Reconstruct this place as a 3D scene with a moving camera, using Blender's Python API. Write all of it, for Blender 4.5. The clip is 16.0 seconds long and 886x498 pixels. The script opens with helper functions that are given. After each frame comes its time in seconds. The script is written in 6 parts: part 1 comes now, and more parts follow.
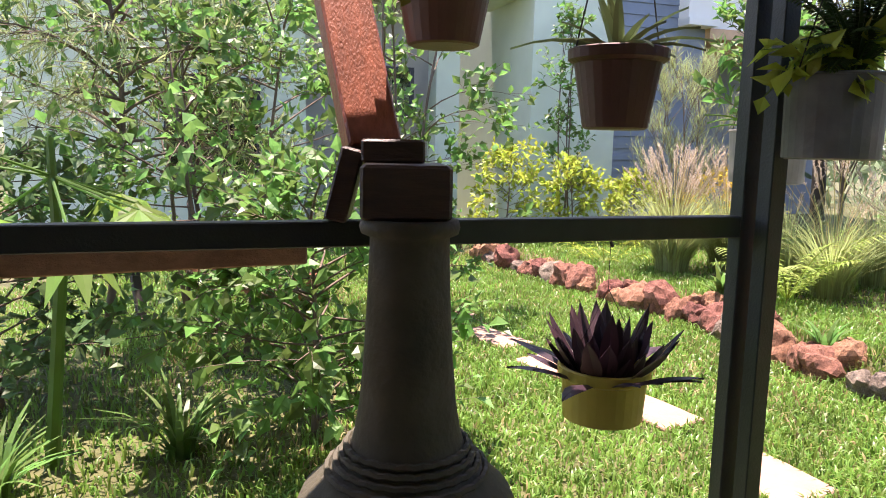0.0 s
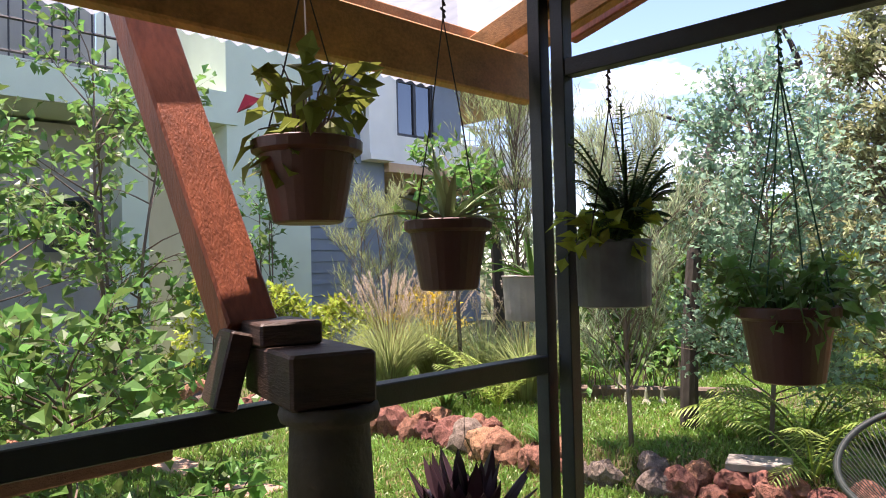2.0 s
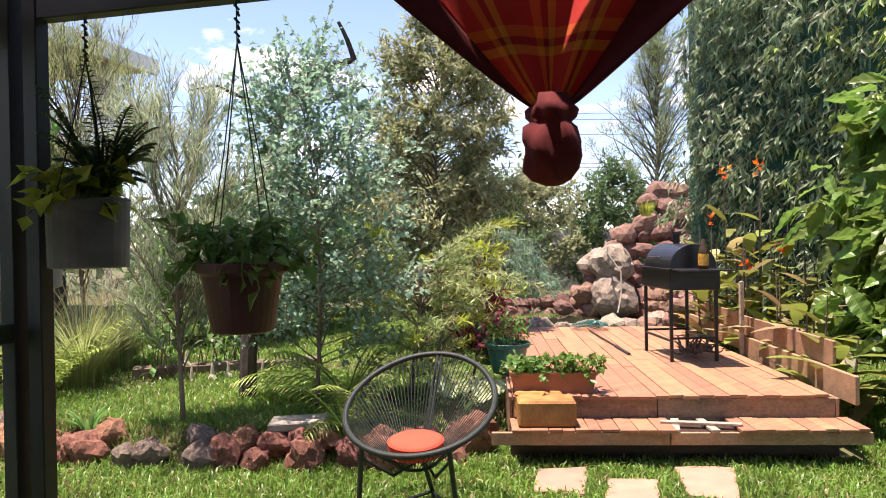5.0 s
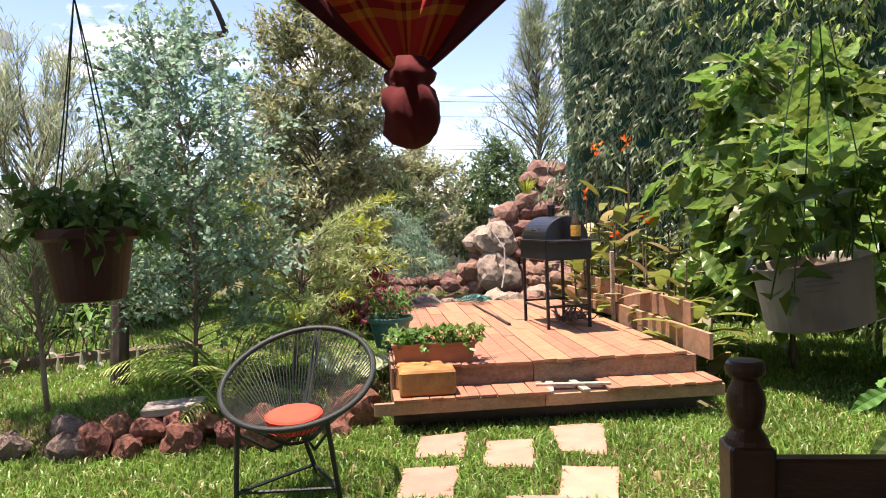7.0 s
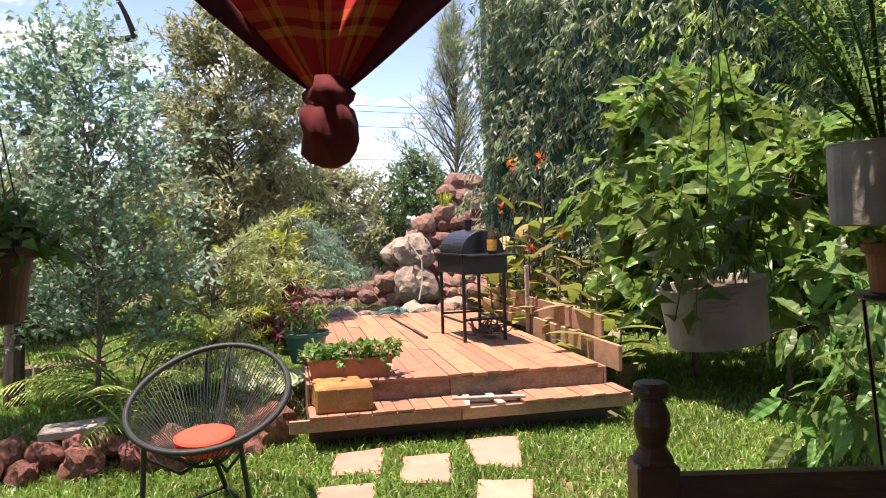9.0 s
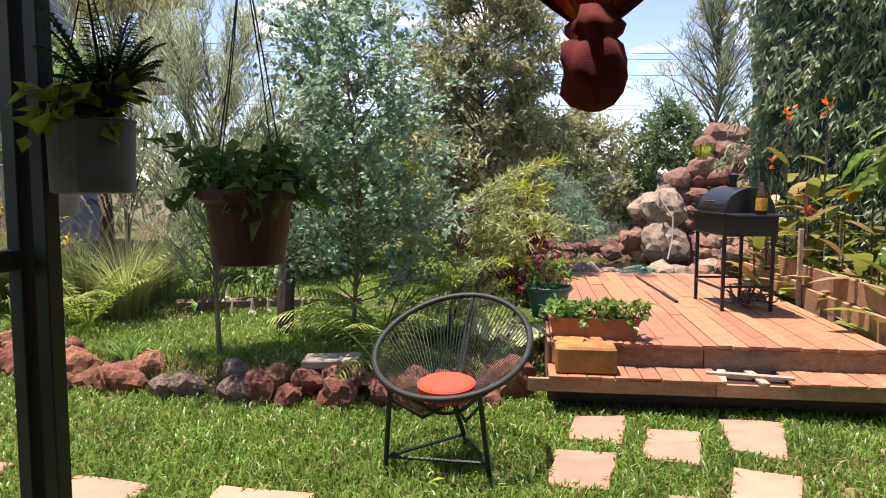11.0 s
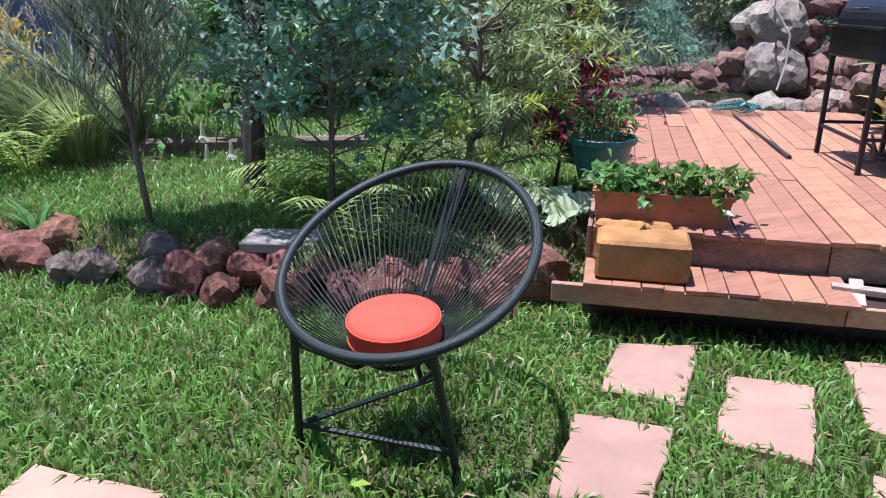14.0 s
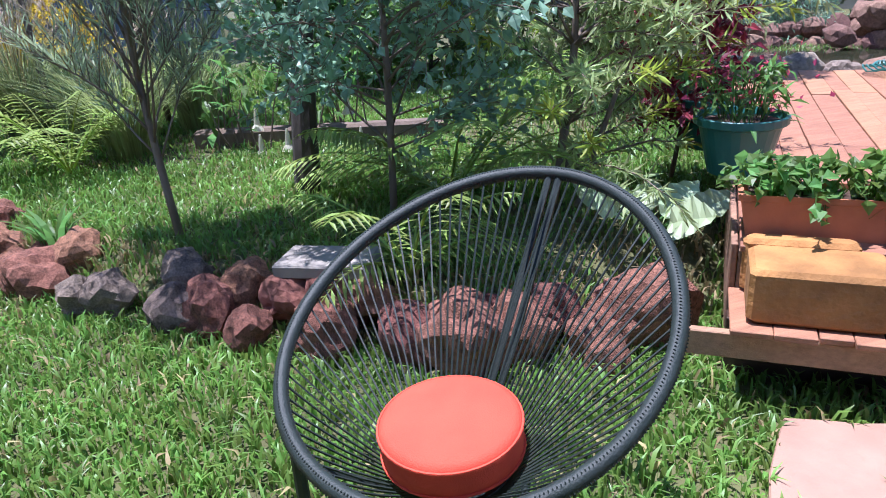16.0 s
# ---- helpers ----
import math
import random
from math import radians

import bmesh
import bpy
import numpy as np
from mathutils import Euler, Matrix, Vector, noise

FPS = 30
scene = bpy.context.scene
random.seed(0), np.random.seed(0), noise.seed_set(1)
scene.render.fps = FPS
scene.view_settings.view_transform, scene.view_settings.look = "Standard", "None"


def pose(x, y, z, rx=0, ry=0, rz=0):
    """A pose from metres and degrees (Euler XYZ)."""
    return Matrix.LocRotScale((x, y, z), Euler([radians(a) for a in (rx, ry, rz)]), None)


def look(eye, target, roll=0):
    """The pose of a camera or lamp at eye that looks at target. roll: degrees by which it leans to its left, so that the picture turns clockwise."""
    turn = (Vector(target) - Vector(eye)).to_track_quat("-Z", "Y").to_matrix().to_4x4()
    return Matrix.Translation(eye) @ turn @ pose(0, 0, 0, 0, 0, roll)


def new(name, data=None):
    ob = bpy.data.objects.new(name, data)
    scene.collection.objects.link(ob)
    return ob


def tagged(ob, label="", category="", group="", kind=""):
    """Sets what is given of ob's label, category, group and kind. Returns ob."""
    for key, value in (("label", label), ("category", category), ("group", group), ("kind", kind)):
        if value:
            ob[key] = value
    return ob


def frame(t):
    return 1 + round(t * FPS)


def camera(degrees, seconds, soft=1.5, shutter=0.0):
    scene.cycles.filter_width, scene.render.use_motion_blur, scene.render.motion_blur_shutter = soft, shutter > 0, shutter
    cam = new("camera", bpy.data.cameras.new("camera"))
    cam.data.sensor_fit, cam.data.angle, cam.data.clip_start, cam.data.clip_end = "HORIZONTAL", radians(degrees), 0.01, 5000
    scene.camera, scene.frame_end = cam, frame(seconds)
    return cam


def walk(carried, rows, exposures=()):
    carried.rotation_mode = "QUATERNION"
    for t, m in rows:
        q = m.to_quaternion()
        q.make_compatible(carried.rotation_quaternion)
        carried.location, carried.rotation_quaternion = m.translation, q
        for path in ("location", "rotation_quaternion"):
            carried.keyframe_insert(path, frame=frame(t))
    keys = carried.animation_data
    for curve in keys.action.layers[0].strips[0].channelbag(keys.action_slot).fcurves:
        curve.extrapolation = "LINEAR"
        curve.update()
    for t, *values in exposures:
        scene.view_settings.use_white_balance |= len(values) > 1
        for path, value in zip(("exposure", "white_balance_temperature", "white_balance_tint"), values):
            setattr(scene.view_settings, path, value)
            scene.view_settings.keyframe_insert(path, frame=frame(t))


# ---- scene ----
# camera and walk
cam = camera(63.7, 16.0, soft=1.0)
PATH = [
    (0, (0.313, 0.003, 1.338), (-0.379, 1.859, 1.059), 1.2),
    (0.5, (0.194, 0.005, 1.35), (-0.342, 1.924, 1.187), 1.0),
    (1, (0.085, 0.03, 1.365), (-0.12, 2.02, 1.339), 0.1),
    (1.5, (-0.063, -0.004, 1.416), (0.11, 1.988, 1.422), -1.3),
    (2, (-0.145, -0.136, 1.465), (0.05, 1.854, 1.512), -1.4),
    (2.5, (-0.069, -0.221, 1.472), (0.039, 1.772, 1.587), 0.8),
    (3, (-0.043, -0.298, 1.464), (0.061, 1.694, 1.611), 1.2),
    (3.5, (0.001, -0.273, 1.436), (0.345, 1.694, 1.548), -0.6),
    (4, (0.075, -0.275, 1.419), (0.82, 1.581, 1.478), -1.6),
    (4.5, (0.143, -0.294, 1.406), (1.183, 1.414, 1.42), -0.9),
    (6.8, (0.238, -0.39, 1.331), (1.594, 1.078, 1.254), -1.8),
    (7, (0.239, -0.397, 1.325), (1.642, 1.026, 1.25), -2.1),
    (7.5, (0.264, -0.424, 1.332), (1.809, 0.845, 1.269), -2.5),
    (8, (0.307, -0.424, 1.344), (1.98, 0.671, 1.301), -2.2),
    (8.5, (0.271, -0.421, 1.353), (1.944, 0.674, 1.312), -1.5),
    (9, (0.231, -0.402, 1.358), (1.79, 0.849, 1.303), -1.6),
    (9.5, (0.203, -0.387, 1.36), (1.629, 1.015, 1.293), -1.3),
    (10, (0.194, -0.356, 1.355), (1.49, 1.165, 1.274), -0.7),
    (10.2, (0.198, -0.34, 1.345), (1.445, 1.221, 1.259), -0.4),
    (12.3, (0.865, 0.239, 1.383), (1.731, 1.995, 0.974), -0.3),
    (12.5, (0.951, 0.336, 1.344), (1.831, 2.075, 0.898), -0.7),
    (13, (1.141, 0.539, 1.328), (2.058, 2.228, 0.774), -1.0),
    (13.5, (1.35, 0.706, 1.312), (2.216, 2.397, 0.688), -1.1),
    (14, (1.445, 0.833, 1.286), (2.256, 2.537, 0.622), -0.1),
    (14.5, (1.494, 1.025, 1.266), (2.26, 2.737, 0.571), 0.8),
    (15, (1.561, 1.156, 1.252), (2.28, 2.88, 0.539), 0.9),
    (15.6, (1.691, 1.308, 1.27), (2.314, 3.05, 0.515), -2.1),
    (16, (1.789, 1.518, 1.2), (2.354, 3.294, 0.474), -3.5),
]
EXPOSURES = [(0.0, 2.1, 7000, 29), (1.0, 2.0, 7000, 28), (1.5, 1.75, 7000, 28), (2.5, 1.65, 7000, 28), (3.5, 1.55, 7100, 28), (4.5, 1.45, 7200, 28), (10.0, 1.4, 7300, 31), (12.5, 0.8, 7200, 21),
             (13.0, 0.78, 6000, 20), (13.5, 0.9, 5350, 22), (16.0, 1.32, 5350, 25)]
walk(cam, [(t, look(*p)) for t, *p in PATH], EXPOSURES)

# world, sun, exposure
SUN_EL, SUN_AZ = 80.0, 142.0   # degrees above the horizon, degrees from +x towards +y


def make_world():
    w = bpy.data.worlds.new("sky")
    scene.world = w
    w.use_nodes = True
    nt = w.node_tree
    nt.nodes.clear()
    out = nt.nodes.new("ShaderNodeOutputWorld")
    bg = nt.nodes.new("ShaderNodeBackground")
    sky = nt.nodes.new("ShaderNodeTexSky")
    sky.sky_type, sky.sun_disc = "NISHITA", False
    sky.altitude, sky.dust_density, sky.ozone_density = 1700, 0.0, 3.5
    sky.sun_elevation, sky.sun_rotation = radians(SUN_EL), radians(90 - SUN_AZ)
    tex = nt.nodes.new("ShaderNodeTexCoord")
    sep = nt.nodes.new("ShaderNodeSeparateXYZ")
    up = nt.nodes.new("ShaderNodeMath")
    up.operation = "ADD"
    up.inputs[1].default_value = 0.18
    div = nt.nodes.new("ShaderNodeVectorMath")
    div.operation = "DIVIDE"
    comb = nt.nodes.new("ShaderNodeCombineXYZ")
    nz = nt.nodes.new("ShaderNodeTexNoise")
    nz.inputs["Scale"].default_value, nz.inputs["Detail"].default_value, nz.inputs["Roughness"].default_value = 1.7, 9, 0.55
    ramp = nt.nodes.new("ShaderNodeValToRGB")
    ramp.color_ramp.elements[0].position, ramp.color_ramp.elements[1].position = 0.55, 0.66
    mix = nt.nodes.new("ShaderNodeMix")
    mix.data_type = "RGBA"
    mix.inputs[7].default_value = (7.0, 7.1, 7.3, 1)
    link = nt.links.new
    link(tex.outputs["Generated"], sep.inputs[0])
    link(sep.outputs[2], up.inputs[0])
    for i in range(3):
        link(up.outputs[0], comb.inputs[i])
    link(tex.outputs["Generated"], div.inputs[0])
    link(comb.outputs[0], div.inputs[1])
    link(div.outputs[0], nz.inputs["Vector"])
    link(nz.outputs[0], ramp.inputs[0])
    link(ramp.outputs[0], mix.inputs[0])
    link(sky.outputs[0], mix.inputs[6])
    link(mix.outputs[2], bg.inputs[0])
    bg.inputs[1].default_value = 0.12
    link(bg.outputs[0], out.inputs[0])


make_world()
sun = new("sun", bpy.data.lights.new("sun", "SUN"))
sun.data.energy, sun.data.angle, sun.data.color = 4.2, radians(0.55), (1.0, 0.95, 0.87)
_e, _a = radians(SUN_EL), radians(SUN_AZ)
sun.matrix_world = look((0, 0, 0), (-math.cos(_e) * math.cos(_a), -math.cos(_e) * math.sin(_a), -math.sin(_e)))

# materials
def material(name, base, rough=0.7, metal=0.0, scale=8.0, var=0.25, bump=0.3, bump_scale=60.0, stretch=(1, 1, 1), dark=None,
             rand=0.0, trans=0.0, gloss=0.5, stain=2.0):
    """Principled surface: a base colour that varies at two scales, fine relief, and a change of value from piece to piece."""
    m = bpy.data.materials.new(name)
    m.use_nodes = True
    nt = m.node_tree
    b = nt.nodes["Principled BSDF"]
    link = nt.links.new
    co = nt.nodes.new("ShaderNodeTexCoord")
    mp = nt.nodes.new("ShaderNodeMapping")
    mp.inputs["Scale"].default_value = stretch
    link(co.outputs["Object"], mp.inputs[0])
    n1, n2, n3 = (nt.nodes.new("ShaderNodeTexNoise") for _ in range(3))
    for n, s, d in ((n1, scale, 6), (n2, stain, 4), (n3, bump_scale, 5)):
        n.inputs["Scale"].default_value, n.inputs["Detail"].default_value = s, d
        link(mp.outputs[0], n.inputs["Vector"])
    add = nt.nodes.new("ShaderNodeMath")
    add.operation = "ADD"
    link(n1.outputs[0], add.inputs[0])
    link(n2.outputs[0], add.inputs[1])
    half = nt.nodes.new("ShaderNodeMapRange")
    half.inputs["From Min"].default_value, half.inputs["From Max"].default_value = 0.7, 1.3
    link(add.outputs[0], half.inputs[0])
    lo = dark if dark else tuple(c * (1 - var) for c in base)
    hi = tuple(min(1, c * (1 + var * 0.6)) for c in base)
    mx = nt.nodes.new("ShaderNodeMix")
    mx.data_type = "RGBA"
    mx.inputs[6].default_value, mx.inputs[7].default_value = (*lo, 1), (*hi, 1)
    link(half.outputs[0], mx.inputs[0])
    col = mx.outputs[2]
    if rand:
        info = nt.nodes.new("ShaderNodeObjectInfo")
        geo = nt.nodes.new("ShaderNodeNewGeometry")
        sm = nt.nodes.new("ShaderNodeMath")
        sm.operation = "ADD"
        link(info.outputs["Random"], sm.inputs[0])
        link(geo.outputs["Random Per Island"], sm.inputs[1])
        fr = nt.nodes.new("ShaderNodeMath")
        fr.operation = "FRACT"
        link(sm.outputs[0], fr.inputs[0])
        rg = nt.nodes.new("ShaderNodeMapRange")
        rg.inputs["To Min"].default_value, rg.inputs["To Max"].default_value = 1 - rand, 1 + rand
        link(fr.outputs[0], rg.inputs[0])
        hs = nt.nodes.new("ShaderNodeHueSaturation")
        link(rg.outputs[0], hs.inputs["Value"])
        hr = nt.nodes.new("ShaderNodeMapRange")
        hr.inputs["To Min"].default_value, hr.inputs["To Max"].default_value = 0.5 - rand * 0.06, 0.5 + rand * 0.06
        link(fr.outputs[0], hr.inputs[0])
        link(hr.outputs[0], hs.inputs["Hue"])
        link(col, hs.inputs["Color"])
        col = hs.outputs[0]
    link(col, b.inputs["Base Color"])
    b.inputs["Roughness"].default_value, b.inputs["Metallic"].default_value = rough, metal
    b.inputs["Specular IOR Level"].default_value = gloss
    if bump:
        bp = nt.nodes.new("ShaderNodeBump")
        bp.inputs["Strength"].default_value, bp.inputs["Distance"].default_value = bump, 0.01
        link(n3.outputs[0], bp.inputs["Height"])
        link(bp.outputs[0], b.inputs["Normal"])
    if trans:
        tr = nt.nodes.new("ShaderNodeBsdfTranslucent")
        link(col, tr.inputs[0])
        ms = nt.nodes.new("ShaderNodeMixShader")
        ms.inputs[0].default_value = trans
        link(b.outputs[0], ms.inputs[1])
        link(tr.outputs[0], ms.inputs[2])
        link(ms.outputs[0], nt.nodes["Material Output"].inputs[0])
    return m


def leaf_mat(name, base, rough=0.45, trans=0.35, rand=0.35, gloss=0.4):
    return material(name, base, rough, 0, 5, 0.3, 0, 40, rand=rand, trans=trans, gloss=gloss)


M = dict(
    steel=material("black_steel", (0.018, 0.024, 0.022), 0.45, 0.0, 20, 0.3, 0.15, 150),
    timber=material("orange_timber", (0.45, 0.22, 0.085), 0.6, 0, 14, 0.35, 0.25, 30, (8, 1, 8), rand=0.12),
    red_timber=material("red_stained_timber", (0.30, 0.085, 0.04), 0.5, 0, 10, 0.4, 0.4, 30, (9, 9, 1), rand=0.08),
    dark_timber=material("dark_timber", (0.055, 0.028, 0.018), 0.5, 0, 12, 0.4, 0.3, 40, (1, 1, 6)),
    plank=material("weathered_plank", (0.36, 0.21, 0.12), 0.75, 0, 9, 0.3, 0.35, 30, (1, 8, 8), rand=0.18),
    deck=material("deck_board", (0.36, 0.17, 0.09), 0.72, 0, 7, 0.28, 0.35, 26, (1.2, 9, 9), rand=0.13),
    grey_wood=material("bleached_wood", (0.42, 0.33, 0.25), 0.8, 0, 9, 0.35, 0.4, 30, (1, 8, 8), rand=0.15),
    clay=material("dark_clay", (0.075, 0.066, 0.042), 0.75, 0, 12, 0.35, 0.5, 50),
    pot=material("terracotta_plastic", (0.11, 0.042, 0.03), 0.5, 0, 9, 0.25, 0.15, 60, rand=0.1),
    terracotta=material("terracotta", (0.40, 0.15, 0.075), 0.75, 0, 9, 0.3, 0.2, 60),
    yellow_pot=material("yellow_pot", (0.42, 0.33, 0.05), 0.5, 0, 9, 0.25, 0.15, 60),
    green_pot=material("teal_pot", (0.03, 0.16, 0.14), 0.4, 0, 9, 0.25, 0.1, 60),
    bag=material("white_grow_bag", (0.40, 0.37, 0.31), 0.65, 0, 5, 0.6, 0.5, 22),
    soil=material("soil", (0.07, 0.04, 0.025), 0.95, 0, 12, 0.5, 1.0, 60),
    earth=material("lawn_soil", (0.10, 0.10, 0.036), 0.95, 0, 6, 0.45, 0.8, 50, stain=1.2),
    lava=material("red_lava_rock", (0.29, 0.13, 0.08), 0.95, 0, 16, 0.65, 1.0, 30, rand=0.35, stain=5),
    grey_rock=material("grey_rock", (0.31, 0.25, 0.19), 0.9, 0, 8, 0.4, 0.8, 24, rand=0.25),
    flag=material("sandstone_flag", (0.40, 0.245, 0.165), 0.85, 0, 7, 0.2, 0.4, 40, rand=0.1),
    block=material("sandstone_block", (0.40, 0.19, 0.055), 0.9, 0, 12, 0.4, 0.8, 40),
    slab=material("concrete_slab", (0.29, 0.26, 0.22), 0.9, 0, 9, 0.3, 0.5, 50),
    cord=material("dark_green_cord", (0.016, 0.025, 0.02), 0.6, 0, 30, 0.3, 0.2, 200),
    cushion=material("red_cushion", (0.72, 0.075, 0.035), 0.85, 0, 14, 0.15, 0.25, 350),
    grill=material("black_grill", (0.02, 0.02, 0.022), 0.38, 0.3, 14, 0.4, 0.1, 120),
    rope=material("green_string", (0.03, 0.11, 0.05), 0.7, 0, 30, 0.3, 0, 100),
    wire=material("hanging_wire", (0.06, 0.05, 0.045), 0.6, 0.4, 30, 0.3, 0, 100),
    bark=material("bark", (0.16, 0.115, 0.085), 0.9, 0, 14, 0.4, 0.8, 40, (1, 1, 0.3)),
    dark_bark=material("dark_bark", (0.05, 0.04, 0.032), 0.9, 0, 14, 0.4, 0.8, 40, (1, 1, 0.3)),
    grass=leaf_mat("grass_blades", (0.20, 0.345, 0.066), 0.42, 0.45, 0.35, 0.55),
    straw=leaf_mat("dry_grass", (0.42, 0.33, 0.16), 0.7, 0.3, 0.3),
    eucalyptus=leaf_mat("blue_green_leaf", (0.27, 0.44, 0.29), 0.42, 0.55, 0.35, 0.6),
    olive=leaf_mat("olive_leaf", (0.36, 0.39, 0.20), 0.5, 0.45),
    leaf=leaf_mat("mid_green_leaf", (0.15, 0.285, 0.07), 0.42, 0.5, 0.45, 0.45),
    lime=leaf_mat("lime_leaf", (0.390, 0.468, 0.065), 0.5, 0.5),
    dark_leaf=leaf_mat("dark_leaf", (0.115, 0.20, 0.075), 0.5, 0.45),
    big_leaf=leaf_mat("glossy_leaf", (0.165, 0.275, 0.055), 0.32, 0.5, 0.35, 0.5),
    needle=leaf_mat("needle_green", (0.36, 0.42, 0.19), 0.6, 0.5),
    maroon=leaf_mat("maroon_leaf", (0.20, 0.025, 0.05), 0.5, 0.3),
    purple=leaf_mat("purple_leaf", (0.06, 0.032, 0.042), 0.4, 0.15),
    canna_leaf=leaf_mat("canna_leaf", (0.221, 0.260, 0.052), 0.5, 0.4),
    orange=leaf_mat("orange_petal", (0.85, 0.13, 0.02), 0.6, 0.4),
    pink=leaf_mat("pink_flower", (0.62, 0.10, 0.16), 0.6, 0.4),
    plume=leaf_mat("pink_plume", (0.74, 0.60, 0.49), 0.9, 0.4, 0.15),
    white_flower=leaf_mat("white_flower", (0.75, 0.72, 0.55), 0.6, 0.3, 0.1),
    pale_wall=material("pale_green_wall", (0.58, 0.66, 0.54), 0.9, 0, 3, 0.07, 0.2, 60, stain=0.6),
    white_wall=material("white_wall", (0.78, 0.77, 0.71), 0.9, 0, 3, 0.06, 0.2, 60, stain=0.6),
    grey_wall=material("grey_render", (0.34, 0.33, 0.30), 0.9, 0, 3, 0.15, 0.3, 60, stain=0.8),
    siding=material("blue_siding", (0.17, 0.21, 0.26), 0.6, 0, 5, 0.1, 0.1, 60, rand=0.05),
    win_frame=material("dark_window_frame", (0.03, 0.03, 0.035), 0.4, 0.2, 9, 0.2, 0, 60),
    # the orange light on the soffits is put into this colour
    lit_soffit=material("orange_lit_soffit", (0.55, 0.36, 0.22), 0.7, 0, 7, 0.15, 0.1, 60),
    net=material("green_shade_net", (0.02, 0.09, 0.06), 0.9, 0, 30, 0.3, 0.4, 200),
    bamboo=material("bamboo", (0.30, 0.19, 0.08), 0.55, 0, 20, 0.3, 0.2, 60, rand=0.25),
    floor=material("veranda_floor", (0.25, 0.17, 0.12), 0.6, 0, 5, 0.25, 0.2, 40),
    plaster=material("veranda_plaster", (0.50, 0.46, 0.38), 0.9, 0, 4, 0.12, 0.2, 50),
    water=material("pond_water", (0.03, 0.035, 0.02), 0.06, 0, 3, 0.3, 0.05, 12, gloss=0.6),
    far=leaf_mat("far_trees", (0.169, 0.234, 0.117), 0.8, 0.3),
)


def sheet_mat(name, tint, clear):
    m = bpy.data.materials.new(name)
    m.use_nodes = True
    nt = m.node_tree
    d = nt.nodes.new("ShaderNodeBsdfTranslucent")
    d.inputs[0].default_value = (*tint, 1)
    t = nt.nodes.new("ShaderNodeBsdfTransparent")
    mix = nt.nodes.new("ShaderNodeMixShader")
    mix.inputs[0].default_value = clear
    nt.links.new(d.outputs[0], mix.inputs[1])
    nt.links.new(t.outputs[0], mix.inputs[2])
    nt.links.new(mix.outputs[0], nt.nodes["Material Output"].inputs[0])
    return m


def glass_mat(name, tint, rough, alpha):
    m = bpy.data.materials.new(name)
    m.use_nodes = True
    nt = m.node_tree
    g = nt.nodes.new("ShaderNodeBsdfGlossy")
    g.inputs["Roughness"].default_value = rough
    t = nt.nodes.new("ShaderNodeBsdfTransparent")
    t.inputs[0].default_value = (*tint, 1)
    mix = nt.nodes.new("ShaderNodeMixShader")
    mix.inputs[0].default_value = alpha
    nt.links.new(t.outputs[0], mix.inputs[1])
    nt.links.new(g.outputs[0], mix.inputs[2])
    nt.links.new(mix.outputs[0], nt.nodes["Material Output"].inputs[0])
    return m


M["glass"] = glass_mat("window_glass", (0.10, 0.12, 0.15), 0.03, 0.25)

M["olive_dark"] = leaf_mat("olive_dark_leaf", (0.195, 0.234, 0.046), .45, .45)
M["aloe"] = leaf_mat("aloe_leaf", (0.38, 0.47, 0.26), .45, .15)
M["fern_leaf"] = leaf_mat("fern_leaf", (0.130, 0.247, 0.052), .5, .45)
M["red_timber_x"] = material("red_prop_timber", (0.34, 0.10, 0.05), .45, 0, 8, .35, .3, 26, (9, 9, 1.1))
M["maroon_cloth"] = material("maroon_cloth", (0.16, 0.018, 0.018), .9, 0, 20, .3, .3, 300, trans=.25)
M["dark_timber_b"] = material("brown_varnished_wood", (0.10, 0.045, 0.022), .4, 0, 10, .35, .2, 40, (1, 1, 4))
M["bottle"] = material("dark_bottle", (0.05, 0.03, 0.01), .1, 0, 8, .2, 0, 40)
M["label"] = material("yellow_label", (0.55, 0.33, 0.04), .6, 0, 40, .6, 0, 40, dark=(.4, .05, .02))
M["bag_grey"] = material("grey_grow_bag", (0.20, 0.20, 0.19), .5, 0, 5, .75, .4, 20)
M["lava_dark"] = material("dark_lava_rock", (0.24, 0.135, 0.10), .95, 0, 10, .45, .9, 30, rand=.3, stain=4)
M["fountain"] = leaf_mat("fountain_grass_blade", (0.36, 0.42, 0.17), .6, .45, .25)
M["bottle_leaf"] = leaf_mat("bottlebrush_leaf", (0.42, 0.52, 0.22), .55, .45, .25)
M["hedge_leaf"] = leaf_mat("hedge_leaf", (0.26, 0.35, 0.18), .4, .5, .35, .6)
M["dark_fern"] = leaf_mat("dark_fern_leaf", (0.07, 0.13, 0.04), .5, .35)
M["riser"] = material("grey_brown_riser", (0.27, 0.175, 0.11), .8, 0, 9, .4, .45, 30, (1, 8, 8), rand=.1)
M["pale_needle"] = leaf_mat("grey_green_needle", (0.40, 0.48, 0.29), .6, .5, .25)
M["pine_needle"] = leaf_mat("pine_needle", (0.27, 0.34, 0.17), .6, .45, .25)
M["yellow_leaf"] = leaf_mat("yellow_flower", (0.75, 0.55, 0.05), .6, .4, .2)
# hedge leaf with the backlit glow put into its colour
M["backlit_hedge"] = leaf_mat("backlit_hedge_leaf", (0.36, 0.49, 0.12), .4, .5, .35, .5)
M["pale_bark"] = material("pale_bark", (0.22, 0.17, 0.13), .9, 0, 14, .4, .8, 40, (1, 1, .3))
M["slate_rock"] = material("slate_grey_rock", (0.21, 0.155, 0.12), .95, 0, 14, .6, 1.0, 30, rand=.25)
